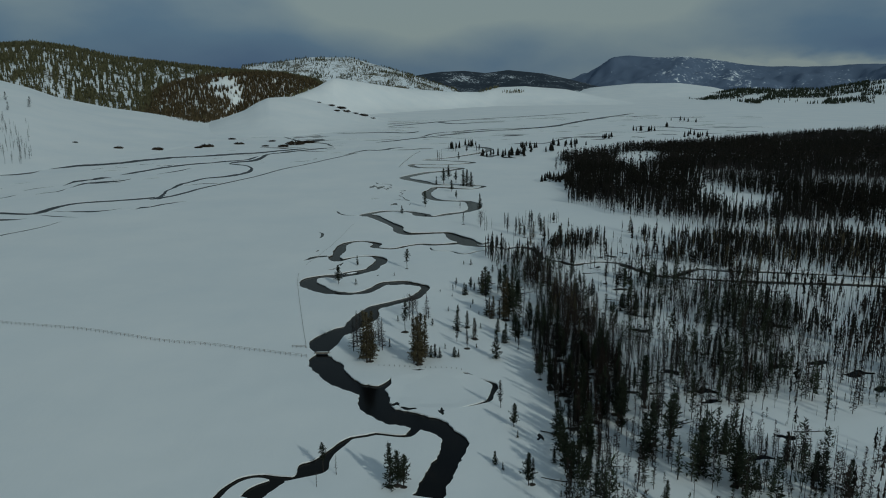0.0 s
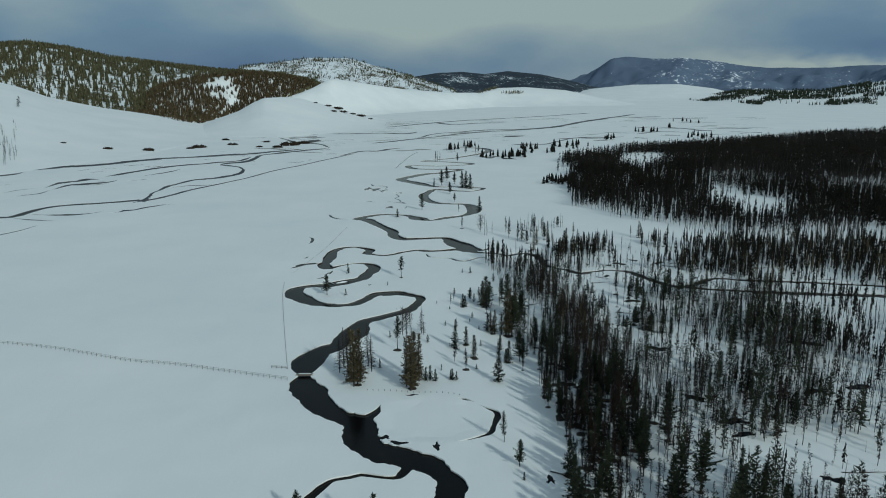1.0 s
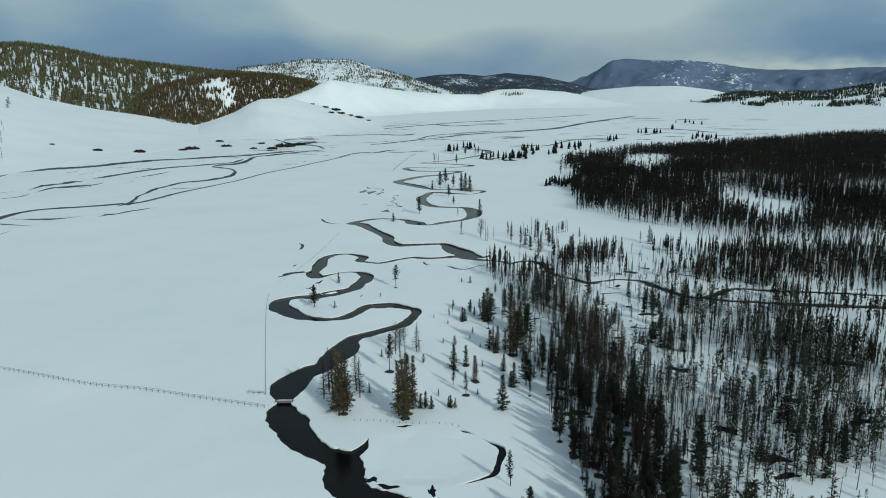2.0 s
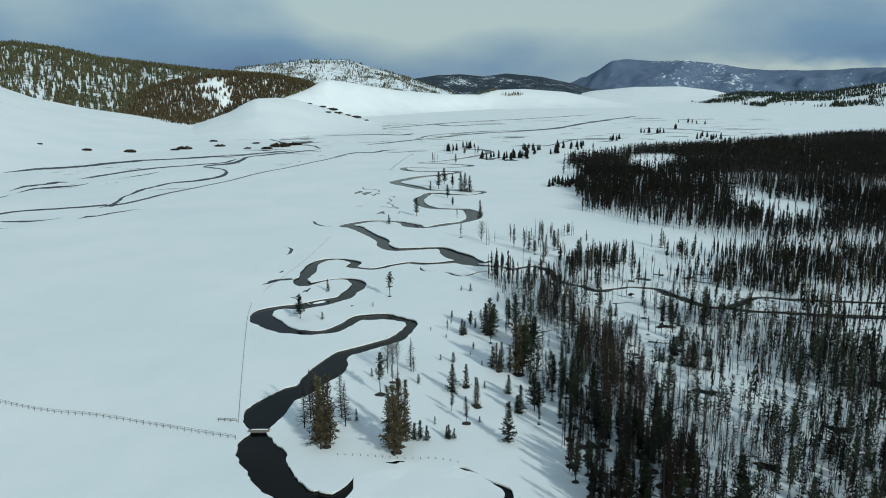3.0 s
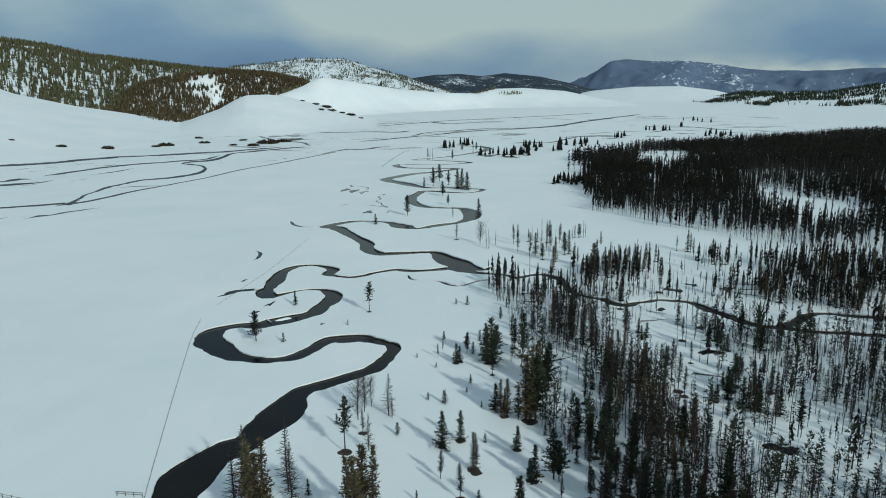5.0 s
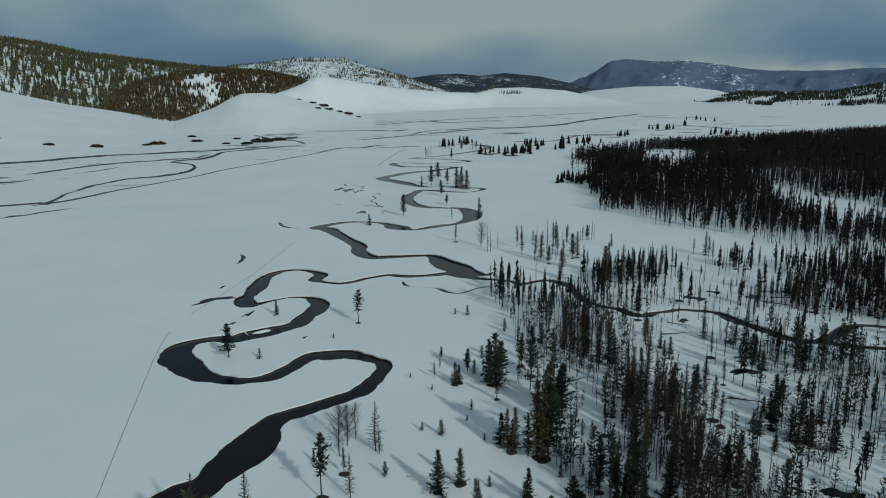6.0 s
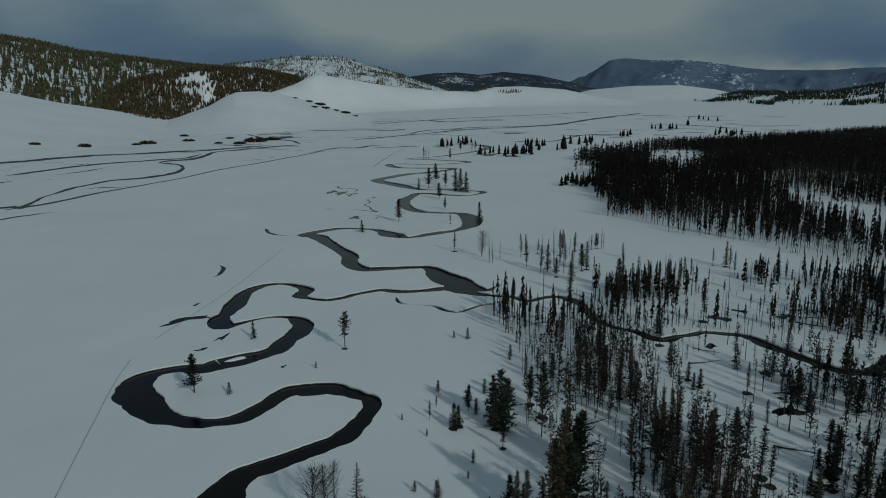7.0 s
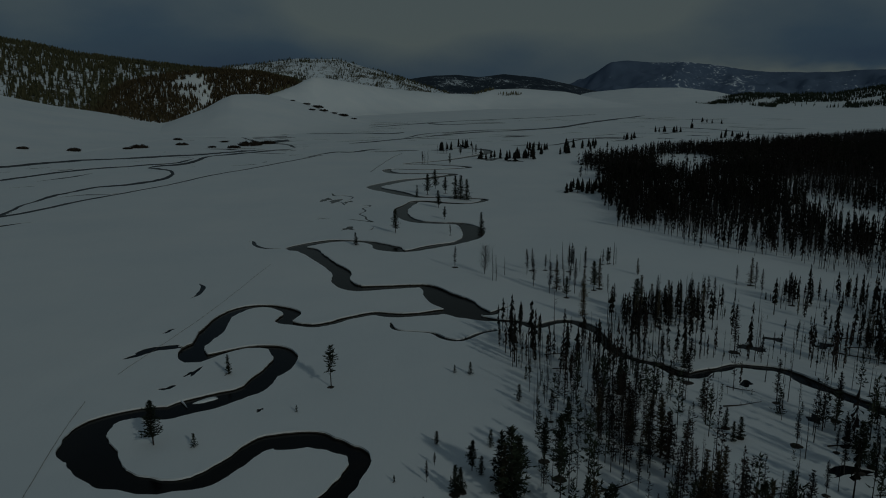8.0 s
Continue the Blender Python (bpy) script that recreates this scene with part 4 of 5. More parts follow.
def plant(kind, x, y, h, z=0.0, group="", slim=1.0, templates=TEMPLATES):
    name, label, category, _, _ = KINDS[kind]
    i = tree_count.get(kind, 0)
    tree_count[kind] = i + 1
    trunk, crown = templates[kind, (i * 7 + int(abs(x))) % VARIANTS]
    ob = new(name)
    ob.empty_display_size = 0.5
    k = h / 10.0
    wide = k * slim * random.uniform(0.85, 1.15) * (1.0 if h > 5 else 1.1)
    ob.matrix_basis = pose(x, y, z + ground_height(x, y) - 0.05, 0, 0, random.uniform(0, 360)) @ Matrix.Diagonal((wide, wide, k, 1))
    tagged(ob, label, category, group)
    t = new("trunk", trunk)
    t.parent = ob
    if crown:
        c = new("crown", crown)
        c.parent = ob
    if kind in "BPLOTR" and h > 3.5 and random.random() < 0.6:
        w = new("needle_litter", LITTERS[i % 3])
        w.parent = ob
        s = random.uniform(0.75, 1.7) / wide * (0.6 + 0.06 * h)
        w.matrix_basis = Matrix.Diagonal((s, s, 1 / k, 1))
    return ob


TREES = [
    ("L", [(-14.7, 289.9, 8.2), (-23.9, 132.0, 5.9), (-11.7, 213.2, 9.8), (64.6, 217.3, 7.4), (52.4, 214.4, 4.8)]),
    ("P", [(-39.4, 267.8, 7.4), (-10.6, 439.9, 9.4), (0.8, 542.3, 10.9), (4.7, 564.1, 10.8), (10.0, 548.3, 8.6), (6.2, 499.6, 8.1), (8.7, 469.3, 5.4), (15.3, 694.6, 8.4), (25.8, 777.1, 8.7), (39.1, 787.2, 7.8), (-7.7, 125.5, 6.8), (-8.9, 126.0, 7.2), (15.4, 149.8, 5.6), (15.8, 125.6, 6.6), (54.4, 124.7, 10.7), (68.9, 124.0, 7.6), (46.8, 140.1, 12.1), (23.8, 125.5, 8.8), (21.0, 204.1, 8.3), (21.8, 203.5, 6.7), (10.0, 258.8, 4.7), (15.9, 253.3, 8.3), (20.9, 224.4, 12.1), (25.1, 237.7, 9.5), (20.9, 261.3, 7.0), (64.8, 245.2, 4.7), (55.3, 224.4, 3.5), (43.7, 214.3, 7.1)]),
    ("B", [(-35.5, 296.6, 4.1), (-4.5, 532.4, 6.5), (14.9, 527.8, 11.6), (17.4, 525.8, 12.2), (20.4, 523.8, 10.4), (22.4, 437.8, 8.4), (-23.4, 417.3, 4.5), (-2.4, 192.3, 3.9), (-1.1, 191.4, 3.2), (-3.5, 191.9, 3.5), (-10.3, 125.6, 9.0), (10.1, 133.7, 2.9), (69.8, 161.1, 5.5), (49.2, 128.8, 11.8), (55.4, 125.5, 8.8), (70.2, 123.4, 8.1), (73.8, 121.4, 7.4), (29.9, 140.8, 9.7), (42.2, 138.3, 10.7), (40.3, 135.5, 10.0), (23.7, 138.5, 8.4), (24.2, 145.9, 7.5), (4.2, 214.7, 6.5), (7.3, 216.9, 5.5), (16.5, 213.6, 4.3), (18.0, 203.4, 6.1), (17.4, 203.8, 3.8), (14.4, 190.7, 8.2), (7.4, 252.4, 4.5)]),
    ("B", [(8.2, 253.1, 3.7), (15.0, 251.2, 10.6), (14.0, 228.2, 5.5), (24.7, 239.0, 8.1), (2.7, 192.4, 2.6), (3.1, 191.9, 3.1), (4.1, 192.1, 2.3), (69.3, 264.8, 3.1), (60.1, 239.4, 3.0), (55.9, 231.4, 3.7), (55.2, 232.1, 3.4), (66.7, 246.4, 3.2), (60.5, 236.1, 4.9), (60.2, 237.2, 4.9), (59.9, 229.0, 6.0), (62.0, 227.1, 6.3), (65.1, 225.3, 5.3), (53.0, 268.4, 3.7), (51.5, 267.5, 3.4), (52.0, 271.9, 3.7)]),
    ("S", [(-32.8, 267.0, 2.3), (-19.1, 279.2, 1.3), (11.5, 131.5, 1.6), (15.7, 144.8, 1.7), (-3.5, 219.4, 2.4), (-14.5, 223.8, 2.0), (-15.5, 200.3, 2.6), (11.4, 216.3, 1.7), (4.6, 232.2, 2.6), (26.5, 215.9, 2.7), (25.6, 216.1, 2.5), (25.1, 218.9, 1.9), (11.3, 257.6, 3.0), (4.9, 267.0, 2.3), (13.3, 266.0, 2.9), (1.6, 233.7, 1.5), (10.1, 242.7, 1.5), (9.4, 199.2, 1.3), (0.4, 198.5, 1.7), (-1.1, 255.9, 1.1), (3.1, 250.0, 1.3), (10.0, 241.4, 1.4), (9.1, 237.0, 1.2), (11.6, 230.2, 1.3), (26.4, 225.0, 2.1), (22.7, 224.9, 3.0), (50.8, 220.4, 2.6), (76.1, 248.8, 2.1), (78.3, 249.3, 2.4), (83.0, 246.1, 2.1)]),
    ("S", [(75.5, 239.1, 1.6), (63.2, 277.1, 4.6)]),
    ("T", [(10.4, 434.8, 4.4), (10.8, 382.8, 6.8), (-4.5, 703.6, 9.4), (14.2, 788.5, 9.8), (35.7, 776.6, 8.7), (16.6, 126.0, 5.7), (13.2, 159.6, 7.0), (9.4, 206.2, 6.8), (3.9, 204.6, 4.8), (6.7, 198.7, 5.9), (21.2, 198.0, 4.4), (4.6, 260.5, 2.2), (3.5, 255.8, 3.5), (-9.5, 220.0, 4.3), (25.3, 230.0, 3.1), (27.0, 229.6, 3.7), (21.8, 224.6, 3.5), (31.0, 231.1, 5.6), (34.2, 233.0, 3.8), (50.4, 245.5, 6.5), (51.0, 242.8, 8.7), (50.3, 236.3, 8.3), (50.7, 234.0, 6.3), (65.6, 263.3, 4.7), (67.9, 265.2, 6.0), (64.9, 217.0, 6.6), (44.3, 214.6, 8.1), (50.9, 214.2, 4.0), (71.3, 274.0, 8.8), (50.1, 300.9, 5.9)]),
    ("T", [(67.4, 307.1, 10.6)]),
    ("D", [(-2.7, 695.4, 10.1), (-0.7, 703.4, 10.2), (6.6, 800.1, 7.5), (11.8, 788.6, 9.8), (21.2, 366.1, 9.2), (22.2, 366.1, 7.5), (-21.1, 130.2, 4.3), (-24.2, 125.8, 3.3), (48.6, 245.5, 7.3)]),
    ("W", [(19.5, 374.1, 8.6), (-10.9, 225.5, 8.3), (-10.0, 228.6, 6.9), (-9.0, 230.8, 6.1)]),
    ("C", [(-23.0, 194.4, 12.7), (-25.0, 201.1, 11.0), (-25.5, 197.1, 9.9), (-18.7, 201.5, 11.7), (-17.5, 197.8, 9.9), (-5.5, 227.0, 8.4), (-4.8, 225.9, 4.5), (-7.9, 213.6, 6.8), (4.9, 231.5, 3.4)]),
    ("O", [(-20.8, 188.4, 14.5), (-6.6, 186.9, 11.0), (-19.5, 190.9, 14.0), (-20.0, 189.2, 12.7), (-22.0, 192.6, 13.7), (-6.9, 185.7, 14.0), (-8.0, 188.2, 12.6), (-6.1, 189.0, 13.9), (-5.2, 191.5, 12.5), (9.0, 207.2, 6.5), (14.1, 251.9, 8.0), (14.9, 226.6, 7.0), (16.0, 226.0, 7.5), (19.9, 223.9, 14.5), (19.1, 224.4, 12.5), (61.8, 228.1, 5.0), (61.1, 229.0, 5.5), (64.5, 225.6, 5.5)]),
    ("P", [(73.6, 253.6, 7.7), (62.4, 238.8, 6.2), (22.3, 256.2, 10.0), (65.6, 257.2, 8.1)]),
    ("B", [(54.1, 298.8, 5.3), (52.4, 250.5, 4.4), (26.8, 275.1, 4.3), (45.9, 244.1, 6.5), (13.9, 255.2, 8.0), (68.4, 258.7, 4.1), (58.7, 233.0, 5.9), (95.1, 274.6, 4.5)]),
    ("T", [(60.6, 265.6, 6.1), (57.8, 251.4, 5.3), (23.9, 274.5, 5.8), (49.6, 339.3, 6.6), (52.2, 290.7, 9.0), (64.6, 281.3, 8.3), (14.8, 245.5, 4.7), (63.4, 257.3, 8.1), (66.8, 230.9, 6.3), (76.5, 257.0, 8.1)]),
    ("S", [(19.5, 282.9, 3.3), (8.5, 296.7, 1.7), (11.5, 296.0, 2.6), (49.2, 217.2, 4.4)]),
    ("D", [(25.2, 372.6, 5.7)]),
    ("O", [(23.1, 238.6, 10.1), (37.1, 263.9, 9.6), (38.5, 262.3, 9.5)]),
    ("R", [(33.5, 275.9, 6.5), (15.5, 226.1, 5.6), (17.9, 225.0, 6.6), (35.6, 274.0, 9.0), (35.8, 268.8, 8.1), (39.2, 260.7, 8.3)]),
]
taken = []
for _kind, _rows in TREES:
    for _x, _y, _h in _rows:
        plant(_kind, _x, _y, _h, group="trees along the creek")
        taken.append((_x, _y))


# ---- the wood beside the creek ----
def inside(poly, x, y):
    hit, n = False, len(poly)
    for i in range(n):
        (x1, y1), (x2, y2) = poly[i], poly[(i + 1) % n]
        if (y1 > y) != (y2 > y) and x < (x2 - x1) * (y - y1) / (y2 - y1) + x1:
            hit = not hit
    return hit


STREAM_LINE = np.vstack([spline(p, 2.0) for p in (CREEK_LOW, CREEK_APPROACH + CREEK_MID, CREEK_LOOP, CREEK_UPPER, SIDE_CREEK, SIDE_FORK)])


def on_water(x, y, margin=0.9):
    d = np.hypot(STREAM_LINE[:, 0] - x, STREAM_LINE[:, 1] - y)
    return bool((d < STREAM_LINE[:, 2] / 2 + margin).any())


WOOD_EDGE = [(17, 322), (22, 285), (19, 250), (22, 215), (24, 181), (26, 160), (22, 139), (20, 95), (260, 95), (260, 330), (180, 346), (140, 345), (103, 348), (60, 342)]
# clearings and thickets: x, y, half width, half depth, factor on the density
THICKNESS = [(57, 257, 10, 20, 0.2), (54, 236, 6, 16, 0.35), (60, 226, 6, 8, 1.8), (60, 200, 14, 15, 1.3),
             (22, 202, 4, 16, 0.35), (150, 327, 38, 18, 2.6), (117, 334, 12, 12, 1.5), (61, 345, 13, 8, 0.5), (62, 326, 46, 20, 0.3), (33, 337, 8, 8, 7.0), (60, 331, 10, 7, 6.0)]
THICKNESS += [(104, 195, 26, 26, 1.7), (78, 286, 32, 14, 0.4), (27, 264, 6, 24, 0.35), (29, 230, 5, 14, 0.5), (178, 318, 62, 30, 1.6), (84, 205, 36, 34, 1.15), (98, 240, 32, 20, 1.1), (72, 282, 34, 20, 0.45), (110, 262, 30, 14, 0.6), (145, 285, 45, 30, 1.4), (50, 200, 8, 18, 1.6), (64, 178, 18, 14, 1.3), (118, 287, 28, 22, 1.0), (165, 295, 45, 24, 1.3), (67, 316, 14, 8, 0.3), (22, 309, 6, 10, 4.0), (45, 309, 9, 10, 2.5), (73, 249, 9, 8, 0.4), (47, 262, 7, 10, 0.45), (82, 150, 24, 12, 0.15),
              (70, 127, 12, 6, 0.8), (130, 245, 22, 14, 0.3), (100, 140, 30, 10, 0.4), (85, 322, 14, 9, 0.5)]


# a crowded strip of burnt and browned trees along the wood's edge: x, y, half width
BAND = [(33, 276, 3.0), (35, 266, 4.5), (38, 256, 5.0), (41, 245, 4.5), (42, 232, 5.0), (40, 215, 5.5), (38, 195, 6.5), (37, 175, 8.0), (37, 150, 9.0), (36, 120, 9.0)]


def in_band(x, y):
    ys = [p[1] for p in BAND[::-1]]
    if not ys[0] < y < ys[-1]:
        return False
    c, w = np.interp(y, ys, [p[0] for p in BAND[::-1]]), np.interp(y, ys, [p[2] for p in BAND[::-1]])
    return abs(x - c) < w * (1 + 0.8 * noise.noise((x * 0.12, y * 0.12, 2.2)))


def wood_density(x, y):
    if not inside(WOOD_EDGE, x, y):
        return 0.0
    d = 0.23 * (1 + 0.6 * max(0.0, min(1.0, (x - 70) / 50))) * (0.2 + 1.5 * max(0.0, 0.45 + noise.noise((x * 0.03, y * 0.03, 4.4)) + 0.7 * noise.noise((x * 0.09, y * 0.09, 1.4))))
    d *= 0.75 if y < 208 else 1.5 if 215 < y < 268 else 0.85
    for cx, cy, a, b, k in THICKNESS:
        q = ((x - cx) / a) ** 2 + ((y - cy) / b) ** 2
        if q < 1:
            d *= k
    return max(d, 0.33 if y > 212 else 0.09) if in_band(x, y) else d


def join_trees(name, label, rows, shapes, mats, category):
    """Many trees in one mesh: rows of (shape, x, y, z, height, turn, widen)."""
    V, F, M, n = [], [], [], 0
    packs = {}
    for key, parts in shapes.items():
        vs = np.array([v for p, _ in parts for v in p[0]], float)
        fs, ms, off = [], [], 0
        for p, mi in parts:
            fs += [[i + off for i in face] for face in p[1]]
            ms += [mi] * len(p[1])
            off += len(p[0])
        packs[key] = (vs, fs, ms)
    for key, x, y, z, h, turn, wide in rows:
        vs, fs, ms = packs[key]
        c, s, k = math.cos(turn), math.sin(turn), h / 10
        w = np.empty_like(vs)
        w[:, 0] = x + k * wide * (vs[:, 0] * c - vs[:, 1] * s)
        w[:, 1] = y + k * wide * (vs[:, 0] * s + vs[:, 1] * c)
        w[:, 2] = z + k * vs[:, 2]
        V.append(w)
        F += [[i + n for i in face] for face in fs]
        M += ms
        n += len(vs)
    if not V:
        return
    ob = link_mesh(name, np.vstack(V).tolist(), F, mats, index=M)
    tagged(ob, label, category, kind="stuff")


def slim_tree(seed, bare, mat, tiers, spread=0.95, boughs=4):
    """A narrow conifer for the dense wood: a stem and ragged tiers of boughs."""
    rng = random.Random(seed)
    tv, tf, cv, cf = [], [], [], []
    tube(tv, tf, (0, 0, -0.6), (rng.uniform(-0.15, 0.15), rng.uniform(-0.15, 0.15), 9.4), 0.17, 0.05, 3)
    turn = rng.uniform(0, 6)
    for i in range(tiers):
        u = i / tiers
        z0 = 10 * (bare + (0.93 - bare) * u)
        r = spread * min(1.0, 0.62 + 1.3 * u) * (1 - u) ** 0.55 + 0.1
        for j in range(boughs):  # single ragged boughs with gaps between them
            t = 2 * math.pi * j / boughs + turn + i * 1.1 + rng.uniform(-0.5, 0.5)
            q, half, k = r * rng.uniform(0.45, 1.3), rng.uniform(0.3, 0.75), len(cv)
            z = z0 + rng.uniform(-0.6, 0.5)
            cv += [(0.12 * math.cos(t + 2), 0.12 * math.sin(t + 2), min(9.95, z + rng.uniform(0.7, 1.5))),
                   (q * math.cos(t - half), q * math.sin(t - half), z + rng.uniform(-0.3, 0.3)),
                   (q * math.cos(t + half), q * math.sin(t + half), z + rng.uniform(-0.3, 0.3))]
            cf.append((k, k + 1, k + 2))
    k = len(cv)
    cv += [(-0.14, 0.05, 8.9), (0.14, 0.0, 8.9), (0.0, -0.14, 9.0), (0.0, 0.0, 10.0)]
    cf += [(k, k + 1, k + 3), (k + 1, k + 2, k + 3), (k + 2, k, k + 3)]
    return [((tv, tf), 0), ((cv, cf), mat)]


def bare_pole(seed):
    """A dead stem with a few twigs."""
    rng = random.Random(seed)
    tv, tf = [], []
    tube(tv, tf, (0, 0, -0.6), (rng.uniform(-0.4, 0.4), rng.uniform(-0.4, 0.4), 9.6), 0.15, 0.03, 3)
    for i in range(5):
        z, t = rng.uniform(3, 9), rng.uniform(0, 6.28)
        tube(tv, tf, (0, 0, z), (0.8 * math.cos(t), 0.8 * math.sin(t), z + 0.3), 0.05, 0.015, 3)
    return [((tv, tf), 1)]


def build_wood():
    rng = random.Random(21)
    spots = []
    cells = {}
    for _ in range(32000):
        x, y = rng.uniform(10, 260), rng.uniform(95, 350)
        if rng.random() * 0.4 > wood_density(x, y):
            continue
        key = (int(x / 1.2), int(y / 1.2))
        if key in cells or on_water(x, y):
            continue
        if any(abs(x - a) < 1.5 and abs(y - b) < 1.5 for a, b in taken):
            continue
        cells[key] = 1
        m = noise.noise((x * 0.035, y * 0.035, 9.0)) + rng.uniform(-0.35, 0.35) + (0.08 if wood_density(x, y) > 0.2 else 0.0)
        if m > 0.36:
            kind = rng.choice("TPBPTP")
        elif m > 0.12:
            kind = rng.choice("PTRDTP")
        elif m > -0.2:
            kind = rng.choice("TDRTPTD")
        else:
            kind = rng.choice("DTDTDR")
        if in_band(x, y):
            kind = rng.choice("RDTORTR" if y > 200 else "RDTTRTP")
        if y > 318 or (y > 268 and x > 95):
            kind = rng.choice("BPBPOT" if m > -0.15 else "PTODB")
        if rng.random() < (0.12 if in_band(x, y) else 0.2):
            kind = "S"
        h = {"S": rng.uniform(1.0, 3.4), "D": rng.triangular(2.5, 10, 5), "B": rng.uniform(3, 8)}.get(kind, rng.triangular(3.5, 11, 6))
        if in_band(x, y) and kind != "S":
            h = rng.uniform(5.5, 10.5)
        spots.append((kind, x, y, h))
    # the trees that the flight passes nearest stand as things, by kind
    spots.sort(key=lambda s: math.hypot(s[1] - 10, (s[2] - 170) * 0.8))
    shapes, left, rows = {}, {}, []
    mats = [BARK, GREYBARK, GREEN, OLIVE, GREY, SHADED_WOOD, RUST]
    crown_of = {"B": 2, "P": 2, "L": 2, "T": 4, "O": 3, "R": 6, "D": 1, "S": 2, "W": 1, "C": 1}
    for k in KINDS:
        for s in range(3):
            t, c = tree_shape(k, 11 + 7 * s, 0.3)
            shapes[k, s] = [(t, 1 if k in "TD" else 0), (c, crown_of[k])]
    for s in range(3):
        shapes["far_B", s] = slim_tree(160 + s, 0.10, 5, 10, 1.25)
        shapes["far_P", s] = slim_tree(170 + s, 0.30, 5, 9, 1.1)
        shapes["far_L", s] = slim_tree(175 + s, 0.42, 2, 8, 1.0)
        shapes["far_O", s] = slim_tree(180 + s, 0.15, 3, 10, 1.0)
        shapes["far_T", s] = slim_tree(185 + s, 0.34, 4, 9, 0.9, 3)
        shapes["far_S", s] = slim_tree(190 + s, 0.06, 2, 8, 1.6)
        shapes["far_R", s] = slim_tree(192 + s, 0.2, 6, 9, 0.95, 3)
        shapes["far_D", s] = bare_pole(195 + s)
    for kind, x, y, h in spots:
        if left.get(kind, 0) < (150 if kind == "D" else 62):
            left[kind] = left.get(kind, 0) + 1
            plant(kind, x, y, h, group="trees of the wood beside the creek", slim=0.8)
        else:
            light = y > 288 or x > 108 or (x > 60 and rng.random() < 0.3)
            if light and kind in "TO" and rng.random() < 0.5:
                kind = "D"
            wide = rng.uniform(0.5, 0.85) if light and kind in "TO" else rng.uniform(0.65, 1.0)
            rows.append((("far_" + kind if light else kind, rng.randrange(3)), x, y, ground_height(x, y) - 0.05, h, rng.uniform(0, 6.28), wide))
    join_trees("woodland", "open wood of grey dead trunks and dark conifers", rows, shapes, mats, "woodland")


build_wood()

# ---- the denser wood beyond the snow strip, and the woods on the hills ----
FAR_WOOD = [(115, 703), (98, 577), (76, 458), (84, 438), (93, 416), (103, 400), (112, 385), (124, 372), (142, 363), (172, 345), (262, 338), (819, 1019), (733, 1051), (578, 1021), (457, 951), (320, 862), (212, 801), (151, 757)]
FAR_CLEARINGS = [[(160, 700), (198, 772), (230, 765), (200, 655), (170, 605), (148, 612)], [(188, 536), (209, 490), (222, 468), (186, 396), (163, 402), (160, 447)], [(206, 459), (230, 433), (224, 423), (199, 445)]]
FAR_FRONT = [(70, 452), (98, 545), (138, 556), (178, 528), (158, 449), (168, 408), (190, 374), (215, 345), (165, 325), (110, 366)]
FAR_POLES = [[(218, 617), (267, 600), (335, 610), (429, 605), (335, 482), (269, 498), (224, 496), (199, 516), (185, 529)], [(408, 919), (533, 944), (679, 930), (608, 838), (476, 849), (369, 829)], [(141, 644), (211, 640), (266, 653), (252, 622), (201, 611), (138, 614)]]


def build_far_wood():
    rng = random.Random(33)
    shapes = {("B", i): slim_tree(60 + i, 0.06, 2, 8, 1.35) for i in range(3)}
    shapes.update({("P", i): slim_tree(70 + i, 0.20, 2, 7, 1.2) for i in range(3)})
    shapes.update({("T", i): slim_tree(80 + i, 0.28, 3, 6, 1.0, 3) for i in range(3)})
    shapes.update({("D", i): bare_pole(90 + i) for i in range(3)})
    shapes.update({("F", i): slim_tree(65 + i, 0.10, 2, 4, 1.6, 3) for i in range(3)})
    rows = []
    tries = 0
    while len(rows) < 23000 and tries < 300000:
        tries += 1
        y = rng.uniform(355, 1250)
        x = rng.uniform(50, 800)
        jx, jy = 14 * noise.noise((x * 0.05, y * 0.05, 8.0)) + rng.gauss(-4, 3), 14 * noise.noise((x * 0.04, y * 0.04, 12.0)) + rng.gauss(0, 3)
        if not inside(FAR_WOOD, x + jx, y + jy):
            continue
        if any(inside(c, x + jx + 6, y + jy) for c in FAR_CLEARINGS) and rng.random() > 0.05:
            continue
        d = max(0.35, 0.8 + 1.1 * noise.noise((x * 0.009, y * 0.02, 1.7)))
        poles = any(inside(c, x + jx + 6, y + jy * 1.5) for c in FAR_POLES)
        d = 1.0 if poles else d
        front = inside(FAR_FRONT, x + jx, y + jy)
        if front:  # the open edge, mostly stems with snow between them
            d = 0.75 + 0.5 * noise.noise((x * 0.06, y * 0.06, 3.0))
        if rng.random() > d * min(1.0, 550 / y):
            continue
        m = noise.noise((x * 0.015, y * 0.015, 6.0)) + rng.uniform(-0.3, 0.3)
        m += 0.35 if y > 500 else 0.14
        m -= 0.64 if poles else 0.2 if front else 0.0
        kind = "B" if m > 0.15 else ("P" if m > -0.12 else ("T" if m > -0.35 else "D"))
        if y > 620 and kind in "BP":
            kind = "F"
        rows.append(((kind, rng.randrange(3)), x, y, ground_height(x, y) - 0.05, rng.uniform(7.5, 11.5) if kind != "B" else rng.uniform(7, 12.5), rng.uniform(0, 6.28), rng.uniform(0.5, 0.95) * (1.6 if y > 600 else 1.0)))
    join_trees("far_woodland", "dense dark conifer wood beyond the open snow", rows, shapes, [BARK, GREYBARK, SHADED_WOOD, GREY], "woodland")


build_far_wood()


